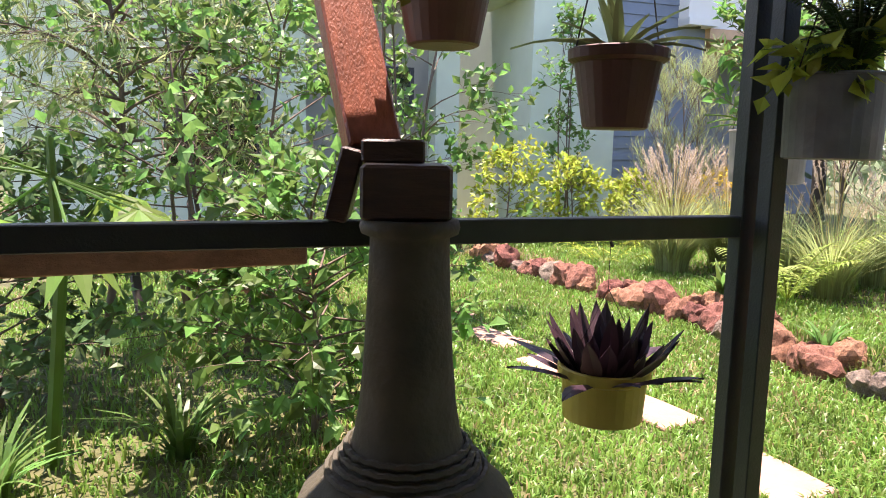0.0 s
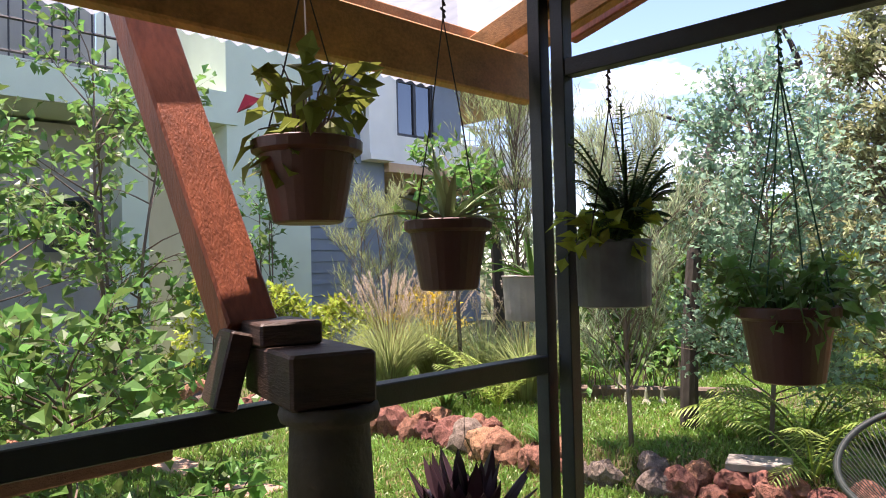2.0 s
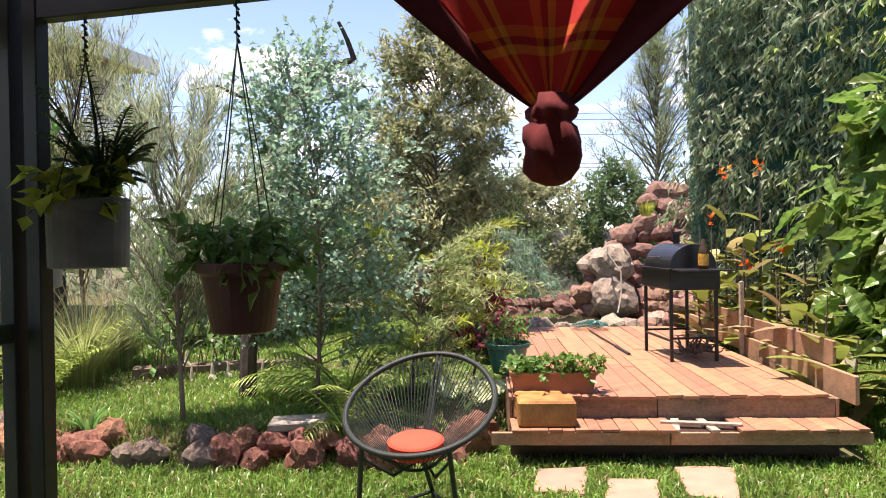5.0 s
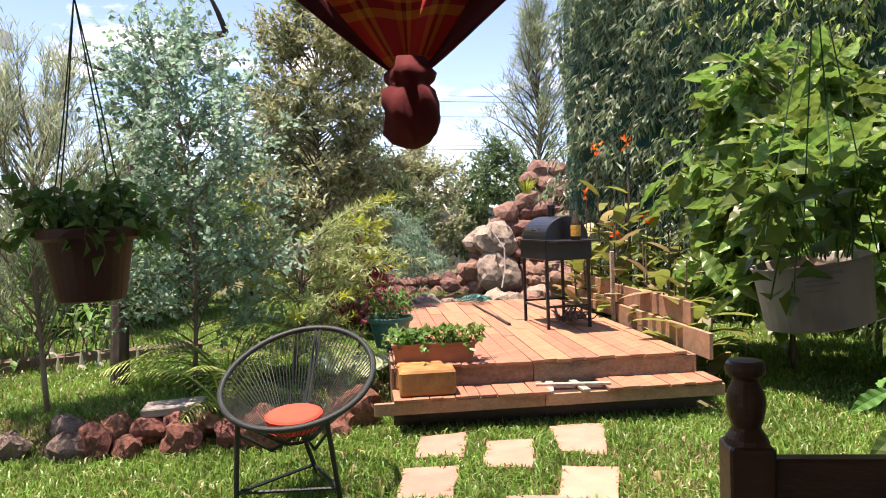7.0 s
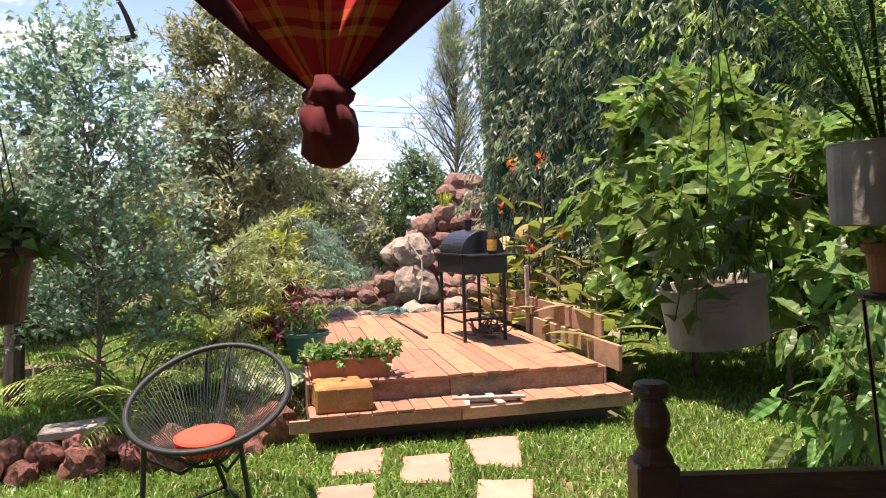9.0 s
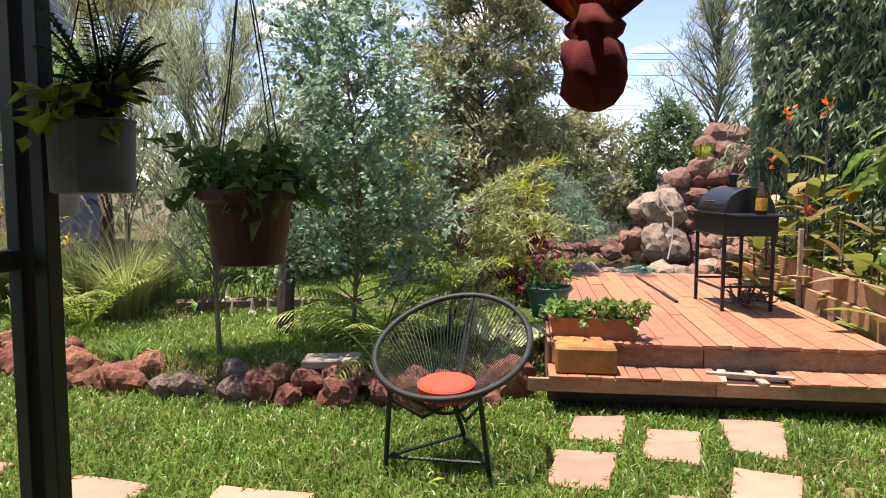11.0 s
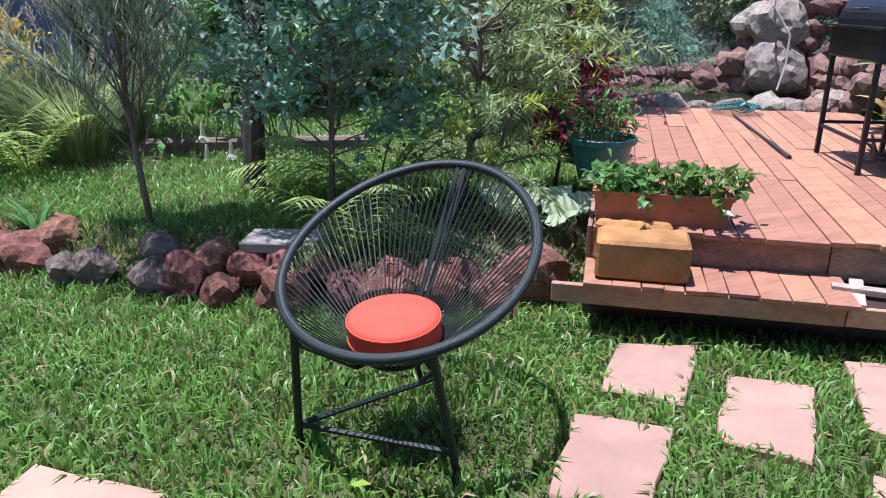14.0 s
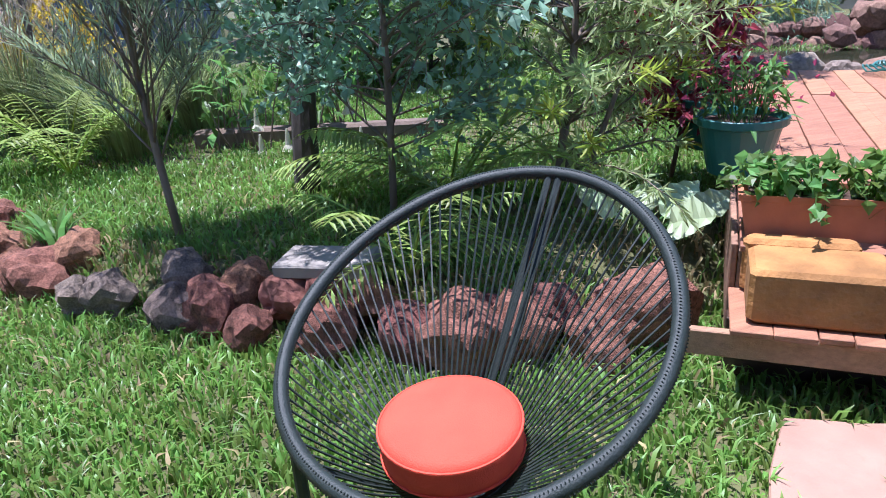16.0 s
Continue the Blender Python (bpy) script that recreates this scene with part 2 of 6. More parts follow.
M["palm_leaf"] = leaf_mat("palm_leaf", (0.34, 0.45, 0.10), .45, .5, .3)
# grey wall, kept this dark to include the shade on its face
M["shaded_wall"] = material("dark_grey_wall", (0.10, 0.105, 0.11), .9, 0, 4, .2, .2, 50, stain=.8)
M["dry_red"] = material("dry_twigs", (.35, .16, .10), .9, 0, 10, .3, 0, 40)


# geometry helpers
class Geo:
    """Collects vertices and faces of one mesh."""

    def __init__(self):
        self.v, self.f = [], []

    def add(self, verts, faces):
        n = len(self.v)
        self.v.extend(tuple(p) for p in verts)
        self.f.extend(tuple(n + i for i in f) for f in faces)

    def box(self, m, sx, sy, sz, bevel=0.0):
        """A box centred on the pose m, its edges cut back by bevel."""
        if bevel <= 0:
            vs = [m @ Vector((x * sx / 2, y * sy / 2, z * sz / 2)) for z in (-1, 1) for x, y in ((-1, -1), (1, -1), (1, 1), (-1, 1))]
            self.add(vs, [(3, 2, 1, 0), (4, 5, 6, 7), (0, 1, 5, 4), (1, 2, 6, 5), (2, 3, 7, 6), (3, 0, 4, 7)])
            return
        rings = []
        for z, k in ((-sz / 2, bevel), (-sz / 2 + bevel, 0), (sz / 2 - bevel, 0), (sz / 2, bevel)):
            a, b, c = sx / 2 - k, sy / 2 - k, bevel
            rings.append([m @ Vector((x, y, z)) for x, y in ((-a + c, -b), (a - c, -b), (a, -b + c), (a, b - c), (a - c, b), (-a + c, b), (-a, b - c), (-a, -b + c))])
        self.loft(rings, False)

    def loft(self, rings, open_ends=True):
        n, k = len(self.v), len(rings[0])
        for r in rings:
            self.v.extend(tuple(p) for p in r)
        for i in range(len(rings) - 1):
            for j in range(k):
                a, b = n + i * k + j, n + i * k + (j + 1) % k
                self.f.append((a, b, b + k, a + k))
        if not open_ends:
            self.f.append(tuple(n + j for j in reversed(range(k))))
            self.f.append(tuple(n + (len(rings) - 1) * k + j for j in range(k)))

    def lathe(self, profile, m=Matrix(), sides=24, wobble=0.0, squash=1.0):
        """A turned shape from (radius, height) pairs."""
        rings = []
        for r, z in profile:
            rings.append([m @ Vector((r * math.cos(a) * (1 + wobble * math.sin(3 * a + z * 9)), squash * r * math.sin(a) * (1 + wobble * math.cos(2 * a + z * 7)), z))
                          for a in (2 * math.pi * j / sides for j in range(sides))])
        self.loft(rings, False)

    def tube(self, pts, radii, sides=6, closed=False):
        pts = [Vector(p) for p in pts]
        if not hasattr(radii, "__len__"):
            radii = [radii] * len(pts)
        rings, ref = [], None
        for i, p in enumerate(pts):
            if closed:
                d = pts[(i + 1) % len(pts)] - pts[i - 1]
            else:
                d = pts[min(i + 1, len(pts) - 1)] - pts[max(i - 1, 0)]
            d = d.normalized() if d.length > 1e-9 else Vector((0, 0, 1))
            if ref is None:
                ref = d.orthogonal().normalized()
            ref = (ref - d * ref.dot(d)).normalized()
            side = d.cross(ref)
            rings.append([p + (ref * math.cos(a) + side * math.sin(a)) * radii[i] for a in (2 * math.pi * j / sides for j in range(sides))])
        if closed:
            rings.append(rings[0])
        self.loft(rings, closed)

    def leaf(self, p, d, n, length, width, fold=0.25, droop=0.0):
        """A folded pointed leaf from p along d, its face along n."""
        d = d.normalized()
        s = d.cross(n)
        s = s.normalized() if s.length > 1e-6 else d.orthogonal().normalized()
        n = s.cross(d)
        mid = p + d * length * 0.45
        tip = p + d * length - n * droop * length
        self.add([p, mid + s * width / 2 + n * fold * width, tip, mid - s * width / 2 + n * fold * width, mid], [(0, 4, 2, 1), (0, 3, 2, 4)])

    def wavy(self, p, d, n, length, width, fold=0.25, droop=0.0):
        """A broad leaf with a sunken midrib, ribs that ripple it and an uneven edge."""
        d = d.normalized()
        s = d.cross(n)
        s = s.normalized() if s.length > 1e-6 else d.orthogonal().normalized()
        n = s.cross(d)
        k = 9
        vs, fs = [], []
        for i in range(k + 1):
            t = i / k
            w = width / 2 * (math.sin(math.pi * min(1, .06 + .94 * t ** .85)) + .02) * (1.06 if i % 2 else .92)
            c = p + d * length * t - n * droop * 2.2 * length * t * t
            up = n * (fold * w + (.09 * width if i % 2 else 0))
            vs += [c - s * w + up, c, c + s * w + up]
        for i in range(k):
            a = 3 * i
            fs += [(a, a + 1, a + 4, a + 3), (a + 1, a + 2, a + 5, a + 4)]
        self.add(vs, fs)

    def blade(self, pts, widths, side):
        """A ribbon along pts, folded a little."""
        vs, fs = [], []
        for p, w in zip(pts, widths):
            vs += [p - side * w / 2, p + side * w / 2]
        for i in range(len(pts) - 1):
            a = 2 * i
            fs.append((a, a + 1, a + 3, a + 2))
        self.add(vs, fs)

    def mesh(self, name, mat, smooth=False):
        me = bpy.data.meshes.new(name)
        me.from_pydata(self.v, [], self.f)
        if smooth:
            me.polygons.foreach_set("use_smooth", [True] * len(me.polygons))
        me.materials.append(mat)
        me.update()
        return me


def part(name, geo, mat, parent=None, label="", smooth=False):
    ob = new(name, geo.mesh(name, mat, smooth))
    if parent:
        ob.parent = parent
        ob.matrix_parent_inverse = parent.matrix_world.inverted()
    if label:
        tagged(ob, label)
    return ob


def thing(name, label, category, at=(0, 0, 0), group="", kind=""):
    ob = new(name)
    ob.empty_display_size = 0.1
    ob.matrix_world = Matrix.Translation(at)
    return tagged(ob, label, category, group, kind)


def solid(name, geo, mat, label="", category="", kind="", group="", smooth=False):
    return tagged(part(name, geo, mat, smooth=smooth), label, category, group, kind)


def rand_dir(rng):
    z, a = rng.uniform(-1, 1), rng.uniform(0, 2 * math.pi)
    r = math.sqrt(1 - z * z)
    return Vector((r * math.cos(a), r * math.sin(a), z))


# plan: the veranda's corner, its two walls, and the ways along and out of them
CORNER = Vector((0.366, 2.165, 0))
U, N = Vector((0.629, -0.777, 0)), Vector((0.777, 0.629, 0))
L, OUT = -N, -U
YAW = math.degrees(math.atan2(N.y, N.x))


def right(s, out, z):
    return CORNER + U * s + N * out + Vector((0, 0, z))


def left(s, out, z):
    return CORNER + L * s + OUT * out + Vector((0, 0, z))


def beam(geo, a, b, w, h, bevel=0.003, roll=0.0):
    """A straight bar from a to b, w wide and h high."""
    a, b = Vector(a), Vector(b)
    d = b - a
    x = d.normalized()
    y = Vector((0, 0, 1)).cross(x)
    y = y.normalized() if y.length > 1e-4 else Vector((N.x, N.y, 0))
    z = x.cross(y)
    m = Matrix((x, y, z)).transposed().to_4x4() @ Matrix.Rotation(roll, 4, "X")
    geo.box(Matrix.Translation((a + b) / 2) @ m, d.length, w, h, bevel)


ROCK_LINE = [(-2.4, 8.4), (-1.1, 7.1), (-0.45, 6.4), (0.35, 5.75), (0.92, 4.75), (1.25, 4.45), (1.6, 4.1), (1.95, 3.8), (2.35, 3.5), (2.9, 3.25), (3.2, 3.42)]


def bed(x, y):
    """Height of the soil, which the rock edging holds up behind it."""
    d = (y - np.interp(x, [p[0] for p in ROCK_LINE], [p[1] for p in ROCK_LINE])) * .75
    t = np.clip(d / .35, 0, 1)
    return .165 * t * t * (3 - 2 * t)


# ground
def ground():
    g = Geo()
    k = 110
    xs = [-400, -60, -20] + [-8 + 18 * i / k for i in range(k + 1)] + [20, 60, 400]
    ys = [-400, -60, -20, -6] + [-2 + 15 * i / k for i in range(k + 1)] + [25, 60, 400]
    vs = [(x, y, (0.025 * noise.noise((x * 0.8, y * 0.8, 1)) if -8 < x < 10 and 2.5 < y < 13 else 0) + float(bed(x, y))) for y in ys for x in xs]
    w = len(xs)
    g.add(vs, [(j * w + i, j * w + i + 1, (j + 1) * w + i + 1, (j + 1) * w + i) for j in range(len(ys) - 1) for i in range(w - 1)])
    solid("ground", g, M["earth"], "brown garden soil under the lawn and shrubs", "ground", "structure", smooth=True)


ground()


def inside_room(x, y):
    d = Vector((x, y, 0)) - CORNER
    return d.dot(N) < 0.06 and d.dot(OUT) < 0.06


# the deck: its front corner by the stone block, the way along its front (DU) and back from it (DN)
DU, DN = Vector((0.777, -0.629, 0)), Vector((0.629, 0.777, 0))
DECK = dict(front=(3.24, 3.14), width=2.0, depth=3.6, z=0.39, step_z=0.245)


STONES = [  # four corners of each stone
    ((3.13, 2.79), (3.38, 2.63), (3.04, 2.34), (2.84, 2.53)), ((3.32, 2.42), (3.52, 2.22), (3.14, 1.92), (2.99, 2.15)),
    ((3.78, 2.32), (4.05, 2.08), (3.55, 1.74), (3.44, 1.98)), ((2.68, 2.45), (2.90, 2.25), (2.57, 1.95), (2.38, 2.15)),
    ((3.24, 1.82), (3.42, 1.58), (3.02, 1.34), (2.88, 1.58)), ((2.75, 1.78), (2.95, 1.55), (2.62, 1.28), (2.44, 1.5)),
    ((1.12, 2.90), (1.46, 2.60), (1.22, 2.32), (0.88, 2.60)), ((0.60, 3.36), (0.88, 3.06), (0.66, 2.82), (0.38, 3.12)),
    ((0.05, 3.93), (0.37, 3.67), (0.19, 3.44), (-0.14, 3.68)), ((-0.63, 4.48), (-0.30, 4.22), (-0.46, 4.02), (-0.80, 4.26)),
    ((-1.22, 5.02), (-0.76, 4.70), (-0.92, 4.50), (-1.36, 4.76)), ((-1.72, 5.64), (-1.36, 5.32), (-1.52, 5.12), (-1.9, 5.4))]


def stones():
    rng = random.Random(4)
    for q in STONES:
        g = Geo()
        c = [Vector((x, y, 0)) for x, y in q]
        mid = sum(c, Vector()) / 4
        pts = []
        for a, b in zip(c, c[1:] + c[:1]):
            for t in (0, .33, .66):
                pts.append(a.lerp(b, t) - mid + Vector((rng.uniform(-.011, .011), rng.uniform(-.011, .011), 0)))
        rings = []
        for z, k in ((-0.03, 1.0), (0.022, 1.0), (0.029, 0.975), (0.032, 0.85)):
            rings.append([mid + p * k + Vector((0, 0, z + rng.uniform(-.0015, .0015))) for p in reversed(pts)])
        g.loft(rings, False)
        solid("stepping_stone", g, M["flag"], "pinkish sandstone stepping stone set in the lawn", "stepping stone", group="stepping stones in the lawn")


def rock_mesh(rng, r, flat=0.8, sub=2, rough=0.35):
    bm = bmesh.new()
    bmesh.ops.create_icosphere(bm, subdivisions=sub, radius=1)
    off = Vector((rng.uniform(0, 50), rng.uniform(0, 50), rng.uniform(0, 50)))
    for v in bm.verts:
        k = 1 + rough * noise.noise(v.co * 1.1 + off) + 0.28 * (abs(noise.noise(v.co * 1.9 + off)) - .2) + 0.1 * noise.noise(v.co * 4.5 + off) - .1 * abs(noise.noise(v.co * 9 + off))
        v.co = Vector((v.co.x * k, v.co.y * k * 0.85, v.co.z * k * flat)) * r
    g = Geo()
    g.add([v.co.copy() for v in bm.verts], [tuple(v.index for v in f.verts) for f in bm.faces])
    bm.free()
    return g




def rocks():
    rng = random.Random(11)
    meshes = [rock_mesh(rng, 1, 0.95, 3, 0.42).mesh("rock", M["lava"]) for _ in range(7)]
    greys = [rock_mesh(rng, 1, 0.8, 3, 0.4).mesh("rock", M["slate_rock"]) for _ in range(2)]
    pts = [Vector((x, y, 0)) for x, y in ROCK_LINE]
    for i in range(len(pts) - 1):
        a, b = pts[i], pts[i + 1]
        n = max(1, int((b - a).length / 0.2))
        for j in range(n):
            for row in range(2 if rng.random() < 0.6 else 1):
                p = a.lerp(b, (j + rng.uniform(.2, .8)) / n)
                p += N * (0.17 * row + rng.uniform(-.03, .05))
                r = rng.uniform(0.095, 0.175) if row == 0 else rng.uniform(0.06, 0.12)
                me = rng.choice(greys) if rng.random() < (0.3 if 3 <= i < 6 else 0.12) else rng.choice(meshes)
                ob = new("lava_rock", me)
                ob.matrix_world = pose(p.x, p.y, r * 0.55 + .7 * float(bed(p.x, p.y)), rng.uniform(-25, 25), rng.uniform(-25, 25), rng.uniform(0, 360)) @ Matrix.Diagonal((r, r, r * rng.uniform(.9, 1.25), 1))
                tagged(ob, "porous reddish-brown lava rock edging the lawn" if me not in greys else "greyish rough rock edging the lawn", "rock", "rock edging of the bed")


def grass():
    rng = np.random.default_rng(3)
    n = 820000
    x, y = rng.uniform(-5.5, 8.5, n), rng.uniform(-1.8, 11.5, n)
    dist = np.hypot(x - 1.6, y - 1.4)
    keep = rng.random(n) < np.clip(1.25 - dist / 9.5, 0.16, 1)
    dx, dy = x - CORNER.x, y - CORNER.y
    keep &= ~((dx * N.x + dy * N.y < 0.1) & (dx * OUT.x + dy * OUT.y < 0.1))
    ddx, ddy = x - DECK["front"][0], y - DECK["front"][1]
    keep &= ~((ddx * DU.x + ddy * DU.y > 0.0) & (ddx * DU.x + ddy * DU.y < 2.2) & (ddx * DN.x + ddy * DN.y > -0.13) & (ddx * DN.x + ddy * DN.y < 6.4))
    for q in STONES:
        cx, cy = sum(p[0] for p in q) / 4, sum(p[1] for p in q) / 4
        sel = np.ones(len(x), bool)
        for (ax, ay), (bx, by) in zip(q, q[1:] + q[:1]):
            ax, ay, bx, by = (cx + (ax - cx) * .95, cy + (ay - cy) * .95, cx + (bx - cx) * .95, cy + (by - cy) * .95)
            sel &= (bx - ax) * (y - ay) - (by - ay) * (x - ax) < 0
        keep &= ~sel
    patch = np.sin(x * 2.1 + 1.3 * np.sin(y * 1.7)) + np.cos(y * 2.6 + x * 0.9)
    beyond = bed(x, y) > 0.04
    keep &= ~((x < -1.3) & (y < 3.4) & (rng.random(n) < 0.65))
    keep &= ~(beyond & (patch > 0.75) & (rng.random(n) < 0.7))
    x, y, patch, beyond = x[keep], y[keep], patch[keep], beyond[keep]
    n = len(x)
    h = rng.uniform(0.028, 0.074, n) * np.where(beyond, 1.1, 1.0)
    w = rng.uniform(0.0032, 0.0072, n)
    z0 = bed(x, y)
    a, lean = rng.uniform(0, 2 * np.pi, n), rng.uniform(0.15, 1.1, n)
    ca, sa = np.cos(a), np.sin(a)
    b = rng.uniform(0, 2 * np.pi, n)
    wx, wy = np.cos(b) * w, np.sin(b) * w
    v = np.zeros((n, 5, 3))
    v[:, 0] = np.stack([x - wx, y - wy, z0 - 0.005], 1)
    v[:, 1] = np.stack([x + wx, y + wy, z0 - 0.005], 1)
    mx, my = x + ca * h * lean * 0.35, y + sa * h * lean * 0.35
    v[:, 2] = np.stack([mx + wx * .9, my + wy * .9, z0 + h * 0.62], 1)
    v[:, 3] = np.stack([mx - wx * .9, my - wy * .9, z0 + h * 0.62], 1)
    v[:, 4] = np.stack([x + ca * h * lean, y + sa * h * lean, z0 + h * (1.0 - 0.3 * lean)], 1)
    dry = rng.random(n) < np.clip(0.045 + 0.12 * (patch > 0.8) + 0.35 * (np.abs(bed(x, y) - .08) < .078), 0, 1)
    for sel, name, mat, label in ((~dry, "lawn_grass", M["grass"], "broad-bladed green lawn grass"), (dry, "dry_lawn_grass", M["straw"], "dry straw-coloured blades in the lawn")):
        vv = v[sel].reshape(-1, 3)
        k = int(sel.sum())
        me = bpy.data.meshes.new(name)
        me.vertices.add(k * 5)
        me.vertices.foreach_set("co", vv.ravel())
        base = np.arange(k)[:, None] * 5
        loops = np.concatenate([base + np.array([[0, 1, 2, 3]]), base + np.array([[3, 2, 4]])], 1).ravel()
        me.loops.add(len(loops))
        me.loops.foreach_set("vertex_index", loops)
        me.polygons.add(k * 2)
        me.polygons.foreach_set("loop_start", (np.arange(k)[:, None] * 7 + np.array([[0, 4]])).ravel())
        me.materials.append(mat)
        me.update(calc_edges=True)
        me.validate()
        tagged(new(name, me), label, "grass", kind="stuff")


stones()
rocks()
grass()


# the neighbouring house, its face parallel to the veranda's long wall
HOUSE = Vector((-0.32, 11.47, 0))
SIDE = N.copy()


def hp(s, out, z):
    """A point on the house's face: s along it, out towards the garden."""
    return HOUSE + SIDE * s + U * out + Vector((0, 0, z))


def hbox(g, s0, s1, o0, o1, z0, z1, bevel=0.0):
    c = hp((s0 + s1) / 2, (o0 + o1) / 2, (z0 + z1) / 2)
    g.box(Matrix.Translation(c) @ Matrix.Rotation(radians(YAW), 4, "Z"), s1 - s0, o1 - o0, z1 - z0, bevel)


def house():
    h = thing("house", "two-storey pale green house with blue siding and dark windows", "house", HOUSE)
    g = Geo()
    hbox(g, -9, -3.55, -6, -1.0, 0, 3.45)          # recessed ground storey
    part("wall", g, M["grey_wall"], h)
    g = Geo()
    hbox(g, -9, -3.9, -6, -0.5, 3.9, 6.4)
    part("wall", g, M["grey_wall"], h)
    g = Geo()
    hbox(g, -2.35, -1.0, -5, 0.02, 0, 6.4)         # pale pier beside the siding
    part("wall", g, M["pale_wall"], h)
    g = Geo()
    hbox(g, -9, -5.4, -1.2, -0.6, 0, 3.4)
    part("wall", g, M["pale_wall"], h)
    g = Geo()
    hbox(g, -3.55, -3.2, -1.4, -0.6, 0, 3.4)
    part("wall", g, M["pale_wall"], h)
    g = Geo()
    hbox(g, -1.0, 0.0, -5, -0.03, 0, 6.4)
    part("siding_backing", g, M["siding"], h)
    z = 0.0
    while z < 6.3:
        g = Geo()
        a, b = hp(-1.0, 0.0, z), hp(0.0, 0.0, z)
        prof = ((0.022, 0), (0.004, 0.172), (-0.028, 0.172), (-0.028, 0))
        rings = [[p + U * o + Vector((0, 0, zz)) for o, zz in prof] for p in (a, b)]
        g.loft(rings, False)
        part("siding_board", g, M["siding"], h)
        z += 0.175
    g = Geo()
    hbox(g, 0.0, 0.5, -5, 0.25, 3.2, 6.4)
    part("wall", g, M["white_wall"], h)
    g = Geo()
    hbox(g, 0.5, 0.72, -5, 0.10, 3.2, 6.4)
    part("wall", g, M["white_wall"], h)
    g = Geo()
    hbox(g, 0.72, 1.58, -5, 0.10, 3.2, 3.68)
    part("wall", g, M["white_wall"], h)
    g = Geo()
    hbox(g, 0.72, 1.58, -5, 0.10, 4.66, 6.4)
    part("wall", g, M["white_wall"], h)
    g = Geo()
    hbox(g, 0.0, 0.5, -5, 0.28, 3.2, 3.3)
    part("wall", g, M["white_wall"], h)
    g = Geo()
    hbox(g, 0.72, 1.58, -0.9, -0.5, 3.68, 4.66)
    part("wall", g, M["win_frame"], h)
    w = thing("window", "", "", hp(1.15, 0, 4.17))
    w.parent = h
    w.matrix_parent_inverse = h.matrix_world.inverted()
    g = Geo()
    for s0, s1 in ((0.72, 0.77), (1.12, 1.18), (1.53, 1.58)):
        hbox(g, s0, s1, 0.02, 0.08, 3.68, 4.66)
    hbox(g, 0.77, 1.53, 0.02, 0.08, 3.68, 3.73)
    hbox(g, 0.77, 1.53, 0.02, 0.08, 4.61, 4.66)
    part("frame", g, M["win_frame"], w)
    for s0, s1 in ((0.77, 1.12), (1.18, 1.53)):
        g = Geo()
        hbox(g, s0, s1, 0.04, 0.05, 3.73, 4.61)
        part("pane", g, M["glass"], w)
    g = Geo()
    hbox(g, 1.58, 2.25, -5, 0.12, 3.68, 6.4)
    part("wall", g, M["siding"], h)
    g = Geo()
    hbox(g, 0.0, 0.5, -5, 0.0, 0, 3.2)
    part("wall", g, M["siding"], h)
    g = Geo()
    hbox(g, 0.5, 5.2, -3.2, -2.2, 0, 3.0)
    part("wall", g, M["siding"], h)
    g = Geo()
    hbox(g, 2.25, 3.4, -5, -1.6, 3.3, 6.2)
    part("wall", g, M["siding"], h)
    g = Geo()
    hbox(g, 0.5, 4.6, -4, 0.12, 3.05, 3.2)
    part("soffit", g, M["lit_soffit"], h, "orange-lit underside of the balcony slab")
    g = Geo()
    hbox(g, 2.0, 5.2, -4, 0.35, 4.82, 5.0)
    part("soffit", g, M["lit_soffit"], h, "orange-lit underside of the balcony slab")
    g = Geo()
    hbox(g, 1.58, 4.6, -0.05, 0.12, 3.2, 3.68)
    part("parapet", g, M["white_wall"], h)
    g = Geo()
    hbox(g, 4.3, 4.6, -0.4, 0.0, 3.2, 4.82)
    part("parapet", g, M["white_wall"], h)
    g = Geo()
    hbox(g, 2.0, 5.2, 0.35, 0.45, 4.75, 5.05)
    part("parapet", g, M["white_wall"], h)
    g = Geo()
    g.tube([hp(2.4, 0.05, 4.05), hp(4.3, 0.05, 4.05)], 0.025)
    for i in range(12):
        g.tube([hp(2.4 + i * .16, 0.05, 3.68), hp(2.4 + i * .16, 0.05, 4.05)], 0.01, 5)
    part("railing", g, M["white_wall"], h)
    # balcony and slab of the recessed part
    g = Geo()
    hbox(g, -9, -2.2, -1.6, 0.05, 3.5, 3.95)
    part("slab", g, M["pale_wall"], h)
    g = Geo()
    for i in range(34):
        g.tube([hp(-8.6 + i * .15, 0.0, 3.95), hp(-8.6 + i * .15, 0.0, 4.75)], 0.012, 5)
    for zz in (4.02, 4.4, 4.75):
        g.tube([hp(-8.7, 0, zz), hp(-3.5, 0, zz)], 0.02, 5)
    part("balcony_railing", g, M["win_frame"], h, "black wrought-iron balcony railing")
    for s0, s1, z0, z1 in ((-4.5, -3.9, 1.75, 2.45), (-7.2, -6.0, 0.9, 2.2)):
        w = thing("window", "", "", hp(s0, 0, z0))
        w.parent = h
        w.matrix_parent_inverse = h.matrix_world.inverted()
        g = Geo()
        hbox(g, s0, s0 + .05, -0.62, -0.54, z0, z1)
        hbox(g, s1 - .05, s1, -0.62, -0.54, z0, z1)
        hbox(g, s0 + .05, s1 - .05, -0.62, -0.54, z1 - .05, z1)
        hbox(g, s0 + .05, s1 - .05, -0.62, -0.54, z0, z0 + .05)
        part("frame", g, M["win_frame"], w)
        g = Geo()
